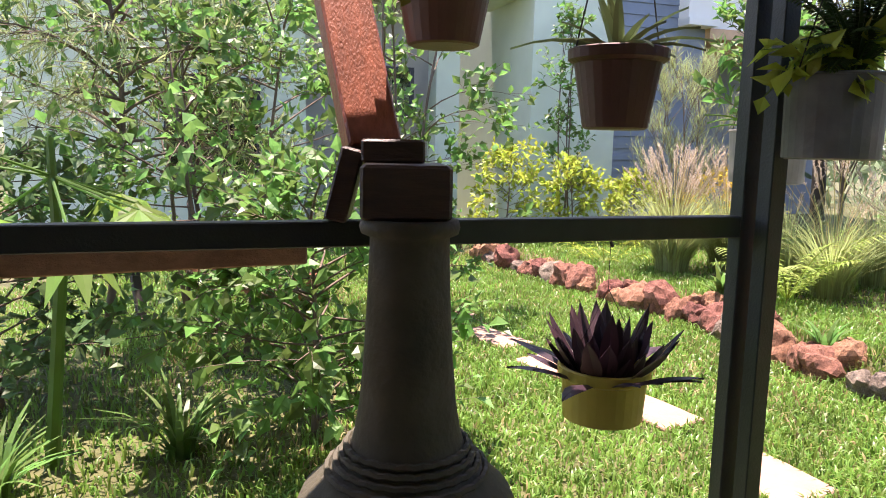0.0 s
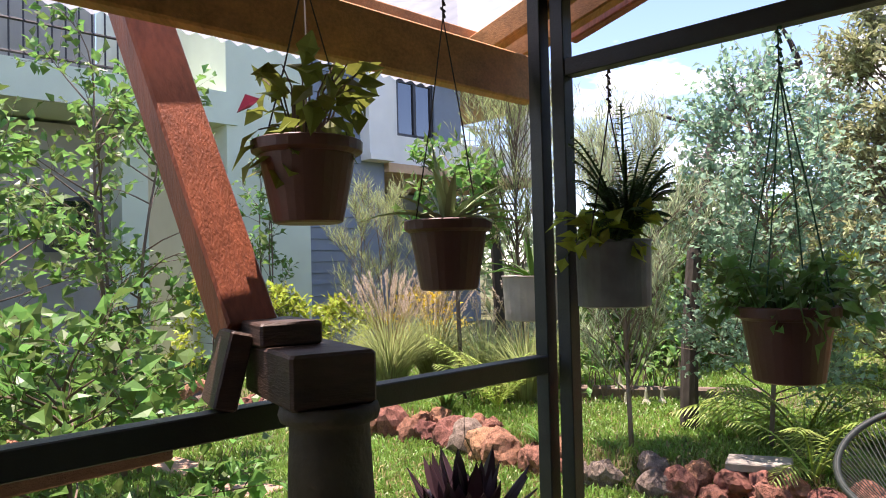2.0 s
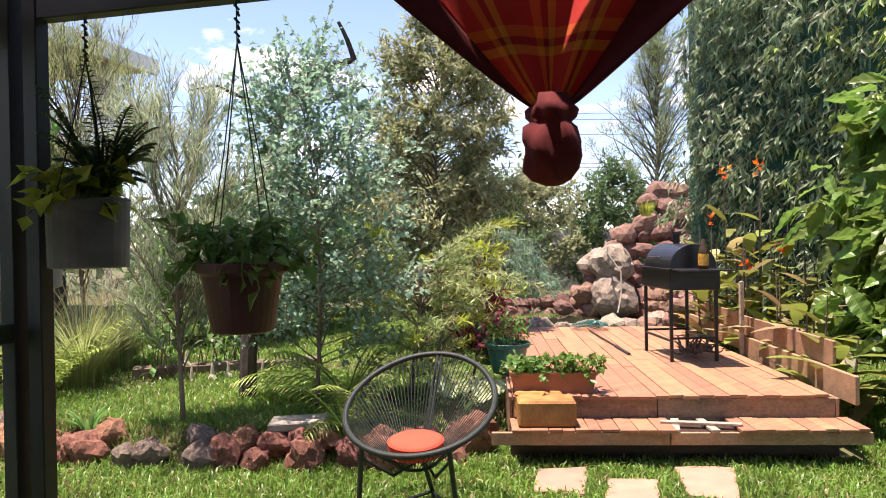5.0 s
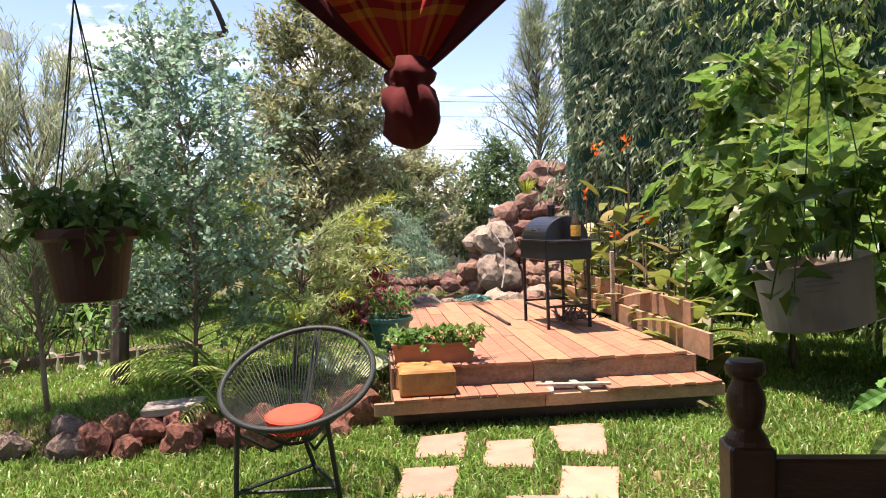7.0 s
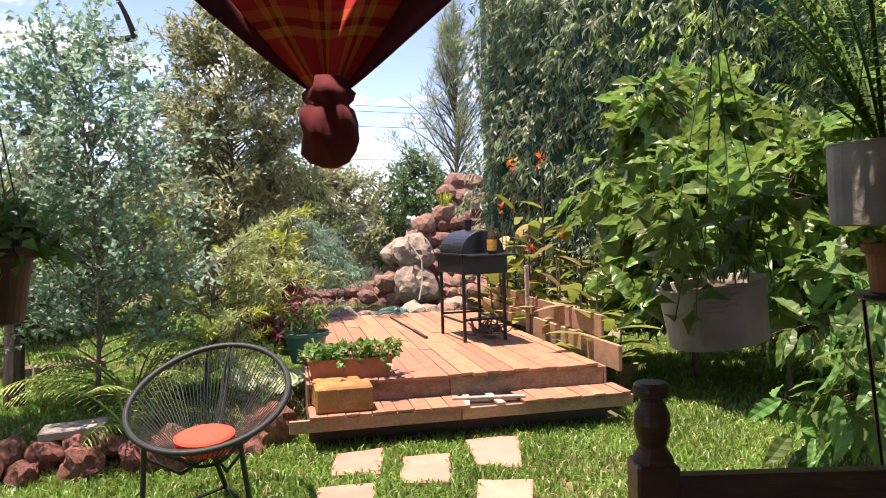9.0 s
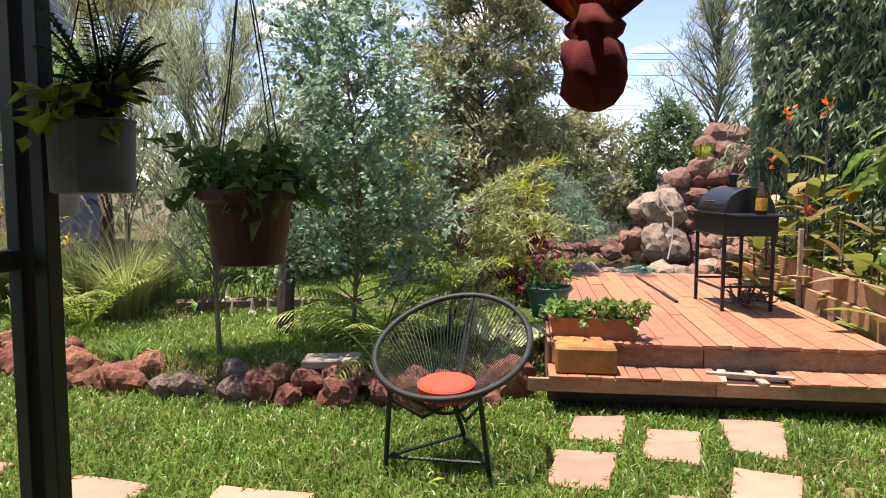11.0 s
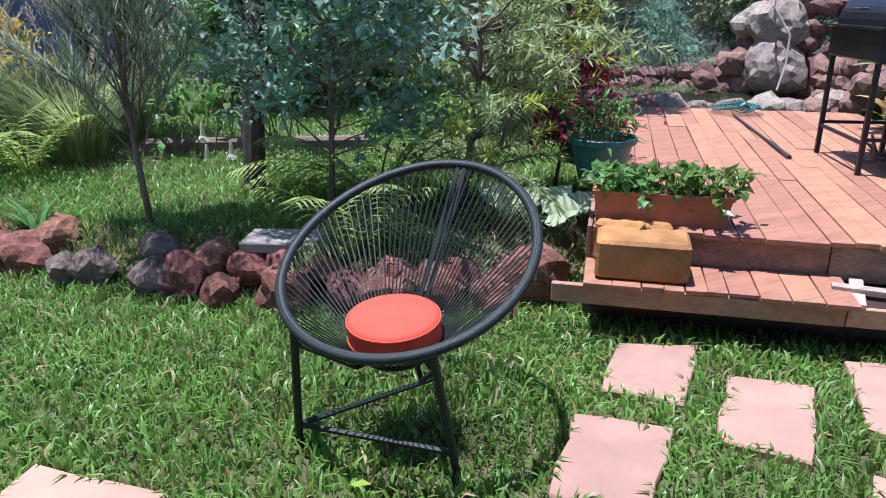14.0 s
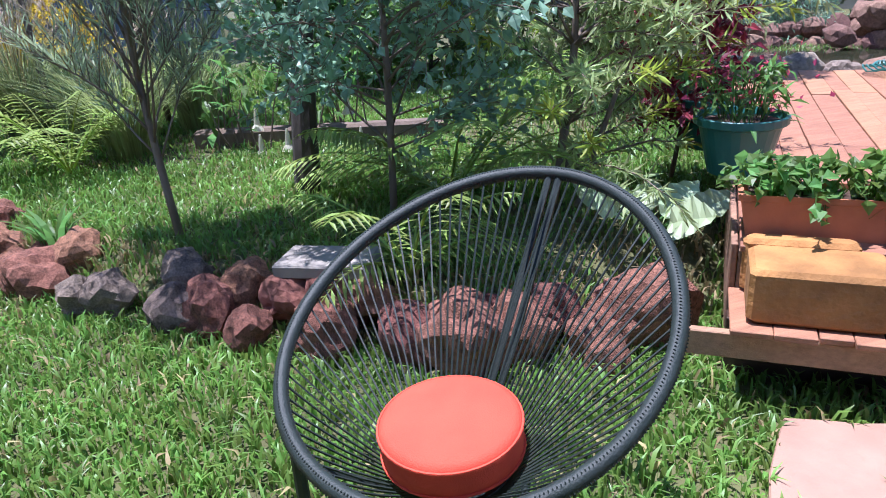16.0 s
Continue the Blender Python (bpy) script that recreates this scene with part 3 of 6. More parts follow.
        hbox(g, s0 + .05, s1 - .05, -0.59, -0.58, z0 + .05, z1 - .05)
        part("pane", g, M["glass"], w)


house()


# veranda
def veranda():
    g = Geo()
    g.box(Matrix.Translation(left(1.55, -1.55, -0.03)) @ Matrix.Rotation(radians(YAW), 4, "Z"), 3.4, 3.4, 0.1, 0.01)
    solid("floor", g, M["floor"], "smooth brown veranda floor", "floor", "structure")
    for name, p, sx, sy in (("wall_back", left(3.3, -1.6, 1.2), 0.12, 3.6), ("wall_side", left(1.55, -3.9, 1.2), 3.6, 0.12)):
        g = Geo()
        g.box(Matrix.Translation(p) @ Matrix.Rotation(radians(YAW), 4, "Z"), sx, sy, 2.5, 0.004)
        solid(name, g, M["plaster"], "plain plastered veranda wall", "wall", "structure")
    g = Geo()
    # bamboo mat laid on the top ring
    n = 120
    for i in range(n):
        o = -0.03 - i * 0.031
        g.tube([left(-0.06, o, 2.46 + 0.002 * (i % 3)), left(3.35, o, 2.46 + 0.002 * (i % 2))], 0.0145, 5)
    solid("ceiling", g, M["bamboo"], "split-bamboo mat ceiling", "ceiling", "structure", smooth=True)
    g = Geo()
    g.box(Matrix.Translation(left(1.6, -1.95, 2.56)) @ Matrix.Rotation(radians(YAW), 4, "Z"), 3.5, 3.95, 0.06)
    solid("roof_deck", g, M["dark_timber"], "dark roof boarding above the mat", "roof", "structure")
    st = thing("steel_frame", "black painted square-tube steel veranda frame", "frame", left(0, 0, 0), kind="structure")

    def bar(nm, p, q, w=0.05, h=0.05):
        gg = Geo()
        beam(gg, p, q, w, h)
        part(nm, gg, M["steel"], st)
    postL, postR = Vector((0.40, 2.11, 0)), Vector((0.462, 2.062, 0))
    for p, top in ((postL, 2.38), (postR, 2.38)):
        gg = Geo()
        gg.box(Matrix.Translation(p + Vector((0, 0, top / 2))) @ Matrix.Rotation(radians(YAW), 4, "Z"), 0.05, 0.05, top, 0.003)
        part("post", gg, M["steel"], st)
    bar("rail", postL + L * 0.025 + Vector((0, 0, 1.145)), postL + L * 1.80 + Vector((0, 0, 1.145)), 0.05, 0.058)
    bar("post", postL + L * 1.84, postL + L * 1.84 + Vector((0, 0, 2.38)), 0.05, 0.05)
    bar("rail", postL + L * 1.88 + Vector((0, 0, 1.145)), postL + L * 3.0 + Vector((0, 0, 1.145)), 0.05, 0.058)
    bar("top_rail", postL + L * -0.02 + Vector((0, 0, 2.41)), postL + L * 3.0 + Vector((0, 0, 2.41)))
    bar("top_rail", postR + U * -0.02 + Vector((0, 0, 2.41)), postR + U * 3.6 + Vector((0, 0, 2.41)))
    bar("lintel", postR + U * 0.028 + Vector((0, 0, 2.075)), postR + U * 2.98 + Vector((0, 0, 2.055)), 0.05, 0.055)
    for s in (3.01, 3.12):
        gg = Geo()
        gg.box(Matrix.Translation(postR + U * s + Vector((0, 0, 1.19))) @ Matrix.Rotation(radians(YAW), 4, "Z"), 0.05, 0.05, 2.38, 0.003)
        part("post", gg, M["steel"], st)
    bar("rail", postR + U * 3.15 + Vector((0, 0, 1.25)), postR + U * 3.7 + Vector((0, 0, 1.25)))
    gg = Geo()
    gg.box(Matrix.Translation(postR + U * 3.065 + Vector((0, 0, 1.27))) @ Matrix.Rotation(radians(YAW), 4, "Z"), 0.045, 0.06, 0.12, 0.004)
    part("latch", gg, M["steel"], st)

    # timber eave: a beam past the corner, a purlin on it, rafters, a fascia and clear corrugated sheet
    g = Geo()
    beam(g, left(3.2, 0.075, 2.10), left(-0.12, 0.075, 2.10), 0.055, 0.16, 0.006)
    solid("eave_beam", g, M["timber"], "orange-brown sawn timber eave beam", "beam", "structure")
    g = Geo()
    beam(g, left(3.2, 0.30, 2.29), left(-0.1, 0.30, 2.29), 0.07, 0.05, 0.005)
    solid("purlin", g, M["timber"], "orange timber purlin under the clear sheet", "beam", "structure")
    for o, z, w, h, b in ((0.04, 2.225, 0.055, 0.09, -0.3), (0.20, 2.225, 0.055, 0.09, -0.3)):
        g = Geo()
        beam(g, right(b, o, z), right(3.4, o, z + 0.26 * (3.4 - b)), w, h, 0.006)
        solid("rafter", g, M["timber"], "sawn timber rafter of the eave", "beam", "structure", "rafters of the eave")
    g = Geo()
    beam(g, right(-0.12, 0.42, 2.375), right(3.4, 0.42, 3.29), 0.05, 0.15, 0.006)
    solid("fascia", g, M["red_timber"], "red-stained timber fascia board", "beam", "structure")
    g = Geo()
    n = 240
    pitch = 0.019
    rows = []
    for i in range(n):
        s = -0.5 + i * pitch * 0.85
        z = 2.375 + 0.009 * math.sin(i * math.pi / 2)
        rows.append((left(s, -0.02, z), left(s, 0.95, z - 0.06)))
    g.add([p for r in rows for p in r], [(2 * i, 2 * i + 1, 2 * i + 3, 2 * i + 2) for i in range(n - 1)])
    sheet = solid("roof_sheet", g, M["sheet"], "clear corrugated plastic roof sheet", "roof", "structure", smooth=True)
    sheet.visible_shadow = False


M["sheet"] = sheet_mat("clear_sheet", (0.25, 0.27, 0.29), 0.3)
veranda()


# the timber deck, its step and the boards along its side
def deck_frame():
    """Along the front edge, back from it, up."""
    return Matrix((DU, DN, (0, 0, 1))).transposed().to_4x4()


def deck():
    d0 = Vector((*DECK["front"], 0))
    rot = deck_frame()
    deck_th = thing("deck", "low orange-brown timber deck of worn boards", "deck", d0)

    def piece(name, s0, s1, n0, n1, z0, z1, mat, bevel=0.003, tilt=0.0, label=""):
        g = Geo()
        m = Matrix.Translation(d0 + DU * (s0 + s1) / 2 + DN * (n0 + n1) / 2 + Vector((0, 0, (z0 + z1) / 2))) @ rot @ Matrix.Rotation(tilt, 4, "Z")
        g.box(m, s1 - s0, n1 - n0, z1 - z0, bevel)
        return part(name, g, mat, deck_th, label)
    rng = random.Random(8)
    # boards run back from the front edge; several lengths end to end
    s, wd = 0.0, 0.113
    while s < 1.95:
        wd = min(rng.uniform(0.085, 0.135), 2.02 - s)
        gap = rng.uniform(0.002, 0.006)
        n = 0.0
        while n < DECK["depth"]:
            ln = rng.uniform(0.9, 1.7)
            e = min(n + ln, DECK["depth"])
            dz = rng.uniform(-.004, .004)
            piece("deck_board", s + gap / 2, s + wd - gap / 2, n + (0.0 if n else -0.02 + rng.uniform(-.014, .012)), e - 0.005, DECK["z"] - 0.022 + dz, DECK["z"] + dz, M["deck"], 0.0025, rng.uniform(-.0025, .0025))
            n = e
        s += wd
    piece("riser", 0.0, 0.92, 0.0, 0.022, 0.225, 0.365, M["riser"])
    piece("riser", 0.925, 2.03, 0.002, 0.024, 0.22, 0.365, M["riser"])
    piece("side_board", -0.022, -0.002, 0.0, DECK["depth"], 0.1, 0.385, M["plank"])
    piece("side_board", 2.035, 2.055, 0.0, DECK["depth"], 0.1, 0.365, M["plank"])
    # step
    step_front = -0.275
    s = -0.02
    k = 0
    while s < 2.05:
        w = rng.uniform(0.07, 0.12)
        broken = 0.92 < s < 1.32
        if broken:
            if k % 2 == 0:
                piece("step_board", s, s + 0.05, step_front - rng.uniform(0, .03), -0.01, 0.227, 0.245, M["grey_wood"], 0.002, rng.uniform(-.35, .35))
        else:
            piece("step_board", s + .002, s + w - .002, step_front - rng.uniform(0, .04), -0.008, 0.227, 0.245 + rng.uniform(-.002, .003), M["deck"], 0.002, rng.uniform(-.02, .02))
        s += w
        k += 1
    piece("step_front", -0.14, 0.93, step_front, step_front + 0.03, 0.145, 0.222, M["plank"], 0.003)
    piece("step_front", 0.935, 2.12, step_front + .004, step_front + 0.034, 0.145, 0.22, M["plank"], 0.003)
    # unseen sheets added under the boards, stopping sunlight through their gaps
    piece("step_bearer", 0.0, 2.02, -0.25, -0.03, 0.195, 0.222, M["dark_timber"], 0.0)
    piece("deck_bearer", 0.0, 2.0, 0.03, DECK["depth"] - 0.02, 0.33, 0.36, M["dark_timber"], 0.0)
    # support rails, coloured dark for the shadow beneath the step
    piece("step_rail", -0.02, 2.0, -0.11, -0.05, 0.0, 0.19, M["dark_timber"])
    piece("step_rail", 0.0, 2.0, -0.24, -0.22, 0.135, 0.19, M["dark_timber"])
    piece("loose_slat", 0.9, 1.38, -0.2, -0.155, 0.247, 0.262, M["grey_wood"], 0.002, -0.16)
    # boards standing along the right side
    piece("edging_board", 2.10, 2.13, -0.10, 1.75, 0.34, 0.52, M["plank"], 0.004)
    piece("edging_board", 2.135, 2.16, 0.25, 1.9, 0.52, 0.69, M["plank"], 0.004)
    piece("edging_board", 2.10, 2.13, 1.85, 3.4, 0.39, 0.55, M["plank"], 0.004)
    piece("edging_board", 2.135, 2.16, 2.0, 3.3, 0.55, 0.71, M["plank"], 0.004)
    piece("stake", 2.06, 2.095, 1.72, 1.76, 0.3, 1.0, M["grey_wood"], 0.004)


deck()


# plants
def plant_thing(name, label, category, at, group=""):
    return thing(name, label, category, at, group)


def limb(g, a, b, r0, r1, rng, bend=0.12, seg=5, sides=5):
    a, b = Vector(a), Vector(b)
    ln = (b - a).length
    off = rand_dir(rng) * ln * bend
    pts = [a.lerp(b, i / seg) + off * math.sin(math.pi * i / seg) + Vector((0, 0, 1)) * ln * 0.06 * math.sin(math.pi * i / seg) for i in range(seg + 1)]
    g.tube(pts, [r0 + (r1 - r0) * i / seg for i in range(seg + 1)], sides)
    return pts


def shrub(name, label, category, base, height, spread, mat, n_limb, per, leaf, seed, bark="bark", low=0.25, hang=0.0, stems=1, twig=0.25,
          trunk_r=0.03, top=None, group="", clump=3, fold=0.2, inner=0.4, wavy=False, cone=False):
    """A tree or shrub: a tapered trunk, limbs to points spread through an uneven crown, twigs, and leaves along them."""
    rng = random.Random(seed)
    base = Vector(base) + Vector((0, 0, float(bed(base[0], base[1]))))
    ob = plant_thing(name, label, category, base, group)
    wood, green = Geo(), Geo()
    top = Vector(top) if top else Vector((rng.uniform(-.1, .1) * spread, rng.uniform(-.1, .1) * spread, 0))
    trunks = []
    for i in range(stems):
        a = 2 * math.pi * i / max(1, stems) + rng.uniform(0, 1)
        o = Vector((math.cos(a), math.sin(a), 0)) * (0.02 if stems == 1 else 0.06)
        tip = base + top + Vector((0, 0, height * rng.uniform(0.8, 0.95))) + (o * spread * 6 if stems > 1 else Vector())
        trunks.append(limb(wood, base + o - Vector((0, 0, 0.05)), tip, trunk_r, trunk_r * 0.25, rng, 0.06, 7, 7))
    for i in range(n_limb):
        tr = trunks[i % stems]
        f = low + (1 - low) * (i + rng.random()) / n_limb
        k = min(int(f * (len(tr) - 1)), len(tr) - 2)
        p = tr[k].lerp(tr[k + 1], f * (len(tr) - 1) - k)
        prof = 1.08 - f if cone else math.sin(math.pi * min(1, 0.18 + 0.85 * (f - low * 0.6))) ** 0.6
        a = i * 2.4 + rng.uniform(-.5, .5)
        reach = spread * prof * rng.uniform(0.55, 1.1)
        q = p + Vector((math.cos(a) * reach, math.sin(a) * reach, height * rng.uniform(0.02, 0.2) - hang * reach))
        pts = limb(wood, p, q, trunk_r * 0.38, trunk_r * 0.08, rng, 0.1, 5, 4)
        for j in range(per):
            t = rng.uniform(inner, 1.0) * (len(pts) - 1)
            k = min(int(t), len(pts) - 2)
            s = pts[k].lerp(pts[k + 1], t - k)
            d = (rand_dir(rng) + (q - p).normalized() * 0.7 + Vector((0, 0, 0.35 - hang))).normalized()
            ln = twig * rng.uniform(0.5, 1.2)
            wood.tube([s, s + d * ln * .5 + Vector((0, 0, .01)), s + d * ln], [trunk_r * .06 + .001, .0015, .001], 3)
            for c in range(clump):
                lp = s + d * ln * (c + 0.6 + rng.uniform(-.2, .2)) / clump
                ld = (rand_dir(rng) + d * 0.8 - Vector((0, 0, hang))).normalized()
                nrm = (rand_dir(rng) * 0.9 + Vector((0, 0, 1))).normalized()
                sz = rng.uniform(0.65, 1.25)
                (green.wavy if wavy else green.leaf)(lp, ld, nrm, leaf[0] * sz, leaf[1] * sz, fold, 0.15)
    part("trunk", wood, M[bark], ob, smooth=True)
    part("crown", green, mat, ob)
    return ob


def tuft(name, label, base, n, length, width, mat, seed, category="grass tuft", spread=0.08, arch=0.6, plumes=0, group=""):
    """A clump of arching blades, with plumes where it has them."""
    rng = random.Random(seed)
    base = Vector(base) + Vector((0, 0, float(bed(base[0], base[1]))))
    ob = plant_thing(name, label, category, base, group)
    g = Geo()
    for i in range(n):
        a = rng.uniform(0, 2 * math.pi)
        d = Vector((math.cos(a), math.sin(a), 0))
        p = base + d * spread * math.sqrt(rng.random())
        ln, out = length * rng.uniform(.55, 1.1), arch * rng.uniform(.3, 1.2)
        pts = [p + d * ln * out * t * t + Vector((0, 0, ln * (t - 0.45 * out * t * t))) for t in (0, .25, .5, .75, 1)]
        g.blade(pts, [width * k for k in (.8, 1, .85, .55, .08)], Vector((-d.y, d.x, 0)))
    part("foliage", g, mat, ob)
    if plumes:
        stems, pl = Geo(), Geo()
        for i in range(plumes):
            a = rng.uniform(0, 2 * math.pi)
            d = Vector((math.cos(a), math.sin(a), 0))
            lean = rng.uniform(.1, .5)
            h = length * rng.uniform(.85, 1.25)
            tip = base + d * lean * h + Vector((0, 0, h))
            mid = base + d * lean * h * .35 + Vector((0, 0, h * .6))
            stems.tube([base + d * spread * .5, mid, tip], .0025, 3)
            dr = (tip - mid).normalized()
            for k in range(46):
                q = tip - dr * (.17 * k / 46 - .02)
                pl.leaf(q, (rand_dir(rng) + dr * 1.3).normalized(), rand_dir(rng), .032, .005, 0)
        part("stalk", stems, M["straw"], ob)
        part("plume", pl, M["plume"], ob, "pinkish feathery seed plumes")
    return ob


def frond(g, base, d, length, width, n, rng, up=0.5, droop=0.8, lw=0.02):
    d = Vector(d).normalized()
    side = Vector((-d.y, d.x, 0)).normalized()
    pts = [Vector(base) + d * length * t + Vector((0, 0, length * (up * t - droop * t * t))) for t in [i / n for i in range(n + 1)]]
    g.tube(pts, [0.006 * (1 - .8 * i / n) + .001 for i in range(n + 1)], 4)
    for i in range(2, n):
        t = i / n
        w = width * math.sin(math.pi * min(1, .12 + .86 * t)) ** .7
        dr = (pts[i + 1] - pts[i - 1]).normalized()
        for sgn in (-1, 1):
            g.leaf(pts[i], (side * sgn + dr * .6 - Vector((0, 0, .25))).normalized(), Vector((0, 0, 1)), w * rng.uniform(.85, 1.1), lw, .15, .15)


def palm(name, label, base, n, length, width, mat, seed, up=0.7, droop=0.55, lw=0.02, leaflets=18):
    rng = random.Random(seed)
    ob = plant_thing(name, label, "palm", base)
    for i in range(n):
        g = Geo()
        a = 2.4 * i + rng.uniform(-.3, .3)
        frond(g, base, (math.cos(a), math.sin(a), 0), length * rng.uniform(.75, 1.1), width, leaflets, rng, up * rng.uniform(.7, 1.5), droop, lw)
        part("frond", g, mat, ob)
    return ob


def bottlebrush(base):
    """Arching wands set with narrow leaves all along, yellower at their tips."""
    rng = random.Random(23)
    base = Vector(base) + Vector((0, 0, float(bed(base[0], base[1]))))
    ob = plant_thing("bottlebrush_shrub", "wispy narrow-leaved bottlebrush shrub with arching branches", "shrub", base)
    wood, green, tips = Geo(), Geo(), Geo()
    stem = limb(wood, base - Vector((0, 0, .05)), base + Vector((.08, -.05, 1.05)), .024, .01, rng, .08, 7, 7)
    limb(wood, base + Vector((.05, -.1, -.05)), base + Vector((.3, -.25, .8)), .016, .006, rng, .1, 6, 6)
    for i in range(54):
        p = stem[rng.randrange(1, 7)]
        a = 2.4 * i + rng.uniform(-.4, .4)
        if i % 3 == 0:
            a = rng.uniform(-1.5, .3)
        ln, up = rng.uniform(.45, .95), rng.uniform(.25, 1.15)
        d = Vector((math.cos(a), math.sin(a), 0))
        n = 12
        pts = [p + d * ln * t * (1.2 - .25 * up) + Vector((0, 0, ln * (up * t - .45 * t * t))) + rand_dir(rng) * .008 for t in (k / n for k in range(n + 1))]
        wood.tube(pts, [.006 * (1 - k / n) + .0012 for k in range(n + 1)], 4)
        for k in range(2, n):
            w = (pts[k + 1] - pts[k]).normalized()
            for m in range(11):
                q = pts[k].lerp(pts[k + 1], rng.random())
                ld = (rand_dir(rng) + w * .75).normalized()
                (tips if k > 8 and up > .6 else green).leaf(q, ld, rand_dir(rng), rng.uniform(.06, .1), rng.uniform(.01, .015), .1, .1)
    part("trunk", wood, M["pale_bark"], ob, smooth=True)
    part("crown", green, M["bottle_leaf"], ob)
    part("young_growth", tips, M["lime"], ob, "yellow-green young leaves")


# trees and shrubs of the bed beyond the rocks
shrub("eucalyptus_tree", "young blue-green eucalyptus tree with small round leaves", "tree", (2.5, 4.5, 0), 2.65, 0.76, M["eucalyptus"], 74, 14, (.05, .038), 21, low=.14, twig=.34, clump=8, trunk_r=.018, bark="pale_bark")
shrub("olive_tree", "grey-green bushy olive-like tree", "tree", (5.0, 6.6, 0), 3.45, 1.1, M["olive"], 110, 22, (.1, .03), 22, low=.08, twig=.32, clump=10, trunk_r=.03, inner=.5)
bottlebrush((3.2, 4.3, 0))
shrub("feathery_sapling", "thin feathery grey-green sapling on a slender stem", "sapling", (1.58, 4.66, 0), 1.95, .6, M["pale_needle"], 52, 17, (.085, .0075), 24, low=.2, twig=.28, clump=12, trunk_r=.019, hang=-.75, inner=.3, bark="pale_bark")
shrub("casuarina_tree", "wispy upright casuarina tree with needle foliage", "tree", (1.5, 7.6, 0), 3.3, .75, M["needle"], 62, 11, (.14, .009), 25, low=.2, twig=.35, clump=8, trunk_r=.025, hang=-1.0)
shrub("pine_tree", "slender young pine tree standing far off", "tree", (16.0, 12.0, 0), 7.3, 2.5, M["pine_needle"], 110, 9, (.26, .016), 26, low=.1, twig=.45, clump=12, trunk_r=.07, hang=-.35, inner=.1, cone=True)
shrub("pond_shrub", "drooping blue-green feathery shrub over the pond", "shrub", (8.3, 9.0, 0), 1.5, 1.0, M["eucalyptus"], 50, 18, (.12, .016), 27, low=.1, twig=.3, clump=9, trunk_r=.02, hang=.5)
for i, (x, y, h, w, m) in enumerate(((7.2, 9.8, 2.5, 1.2, "olive"), (9.2, 11.0, 2.6, 1.3, "dark_leaf"), (6.2, 10.2, 2.2, 1.1, "leaf"), (10.5, 10.6, 2.6, 1.2, "olive"), (4.2, 9.2, 2.4, 1.1, "dark_leaf"), (11.8, 9.6, 2.7, 1.2, "dark_leaf"), (3.2, 8.6, 1.6, 1.0, "leaf"))):
    shrub("garden_shrub", "dense green leafy shrub at the back of the garden", "shrub", (x, y, 0), h, w, M[m], 60, 16, (.11, .05), 40 + i, low=.03, twig=.35, clump=8, trunk_r=.025, group="shrubs at the back")
# left side shrubs
for i, (x, y, h, w, m) in enumerate(((-2.4, 3.6, 2.2, 1.0, "leaf"), (-1.9, 5.2, 3.1, .9, "leaf"), (-3.6, 4.6, 3.0, 1.2, "leaf"), (-2.9, 2.4, 1.3, .8, "dark_leaf"), (-1.35, 2.75, 1.1, .7, "leaf"), (-4.3, 6.4, 3.6, 1.4, "dark_leaf"), (-3.9, 2.4, 3.2, 1.2, "leaf"))):
    shrub("leafy_shrub", "tall leafy green shrub beside the veranda", "shrub", (x, y, 0), h, w, M[m], 40, 8, (.088, .06), 60 + i, stems=3 if i < 3 else 1, low=.1, twig=.32, clump=5, trunk_r=.02, group="shrubs beside the veranda")
# right side
for i, (x, y, h, w) in enumerate(((6.25, 1.7, 1.9, .62), (6.0, .9, 2.0, .8), (6.7, 1.9, 2.5, .9), (6.3, -.2, 2.3, .9))):
    shrub("broadleaf_bush", "bush with large glossy ribbed green leaves", "bush", (x, y, 0), h, w, M["big_leaf"], 38, 7, (.27, .12), 80 + i, low=.3, twig=.28, clump=4, trunk_r=.025, hang=.3, wavy=True, inner=.5, group="glossy-leaved bushes")
# tuft grasses
for i, (x, y, n, ln, pl) in enumerate(((0.0, 7.3, 900, 1.0, 95), (0.5, 7.7, 700, .95, 60), (1.3, 6.6, 420, .95, 22), (1.75, 7.3, 400, .95, 18), (1.0, 7.2, 380, .9, 12))):
    tuft("fountain_grass", "arching fountain grass with pink feathery plumes", (x, y, 0), n, ln, .009, M["fountain"], 90 + i, plumes=pl, spread=.16, arch=.75, group="fountain grass clumps")
palm("cycad", "bright feathery cycad in the far bed", (.95, 6.3, .165), 16, .65, .2, M["palm_leaf"], 103, 1.2, .7, .022, 16)
palm("fan_plant", "light green spiky cycad-like plant", (-.75, 8.0, .0), 16, .7, .25, M["lime"], 100, 1.0, .5, .012, 14)
palm("garden_palm", "small feathery green garden palm", (2.82, 4.6, .165), 16, .85, .26, M["palm_leaf"], 101, 1.1, .75, .02, 20)
palm("garden_palm", "low young palm among the edging rocks", (2.4, 3.85, .165), 9, .5, .16, M["palm_leaf"], 102, 1.2, .95, .014, 16)


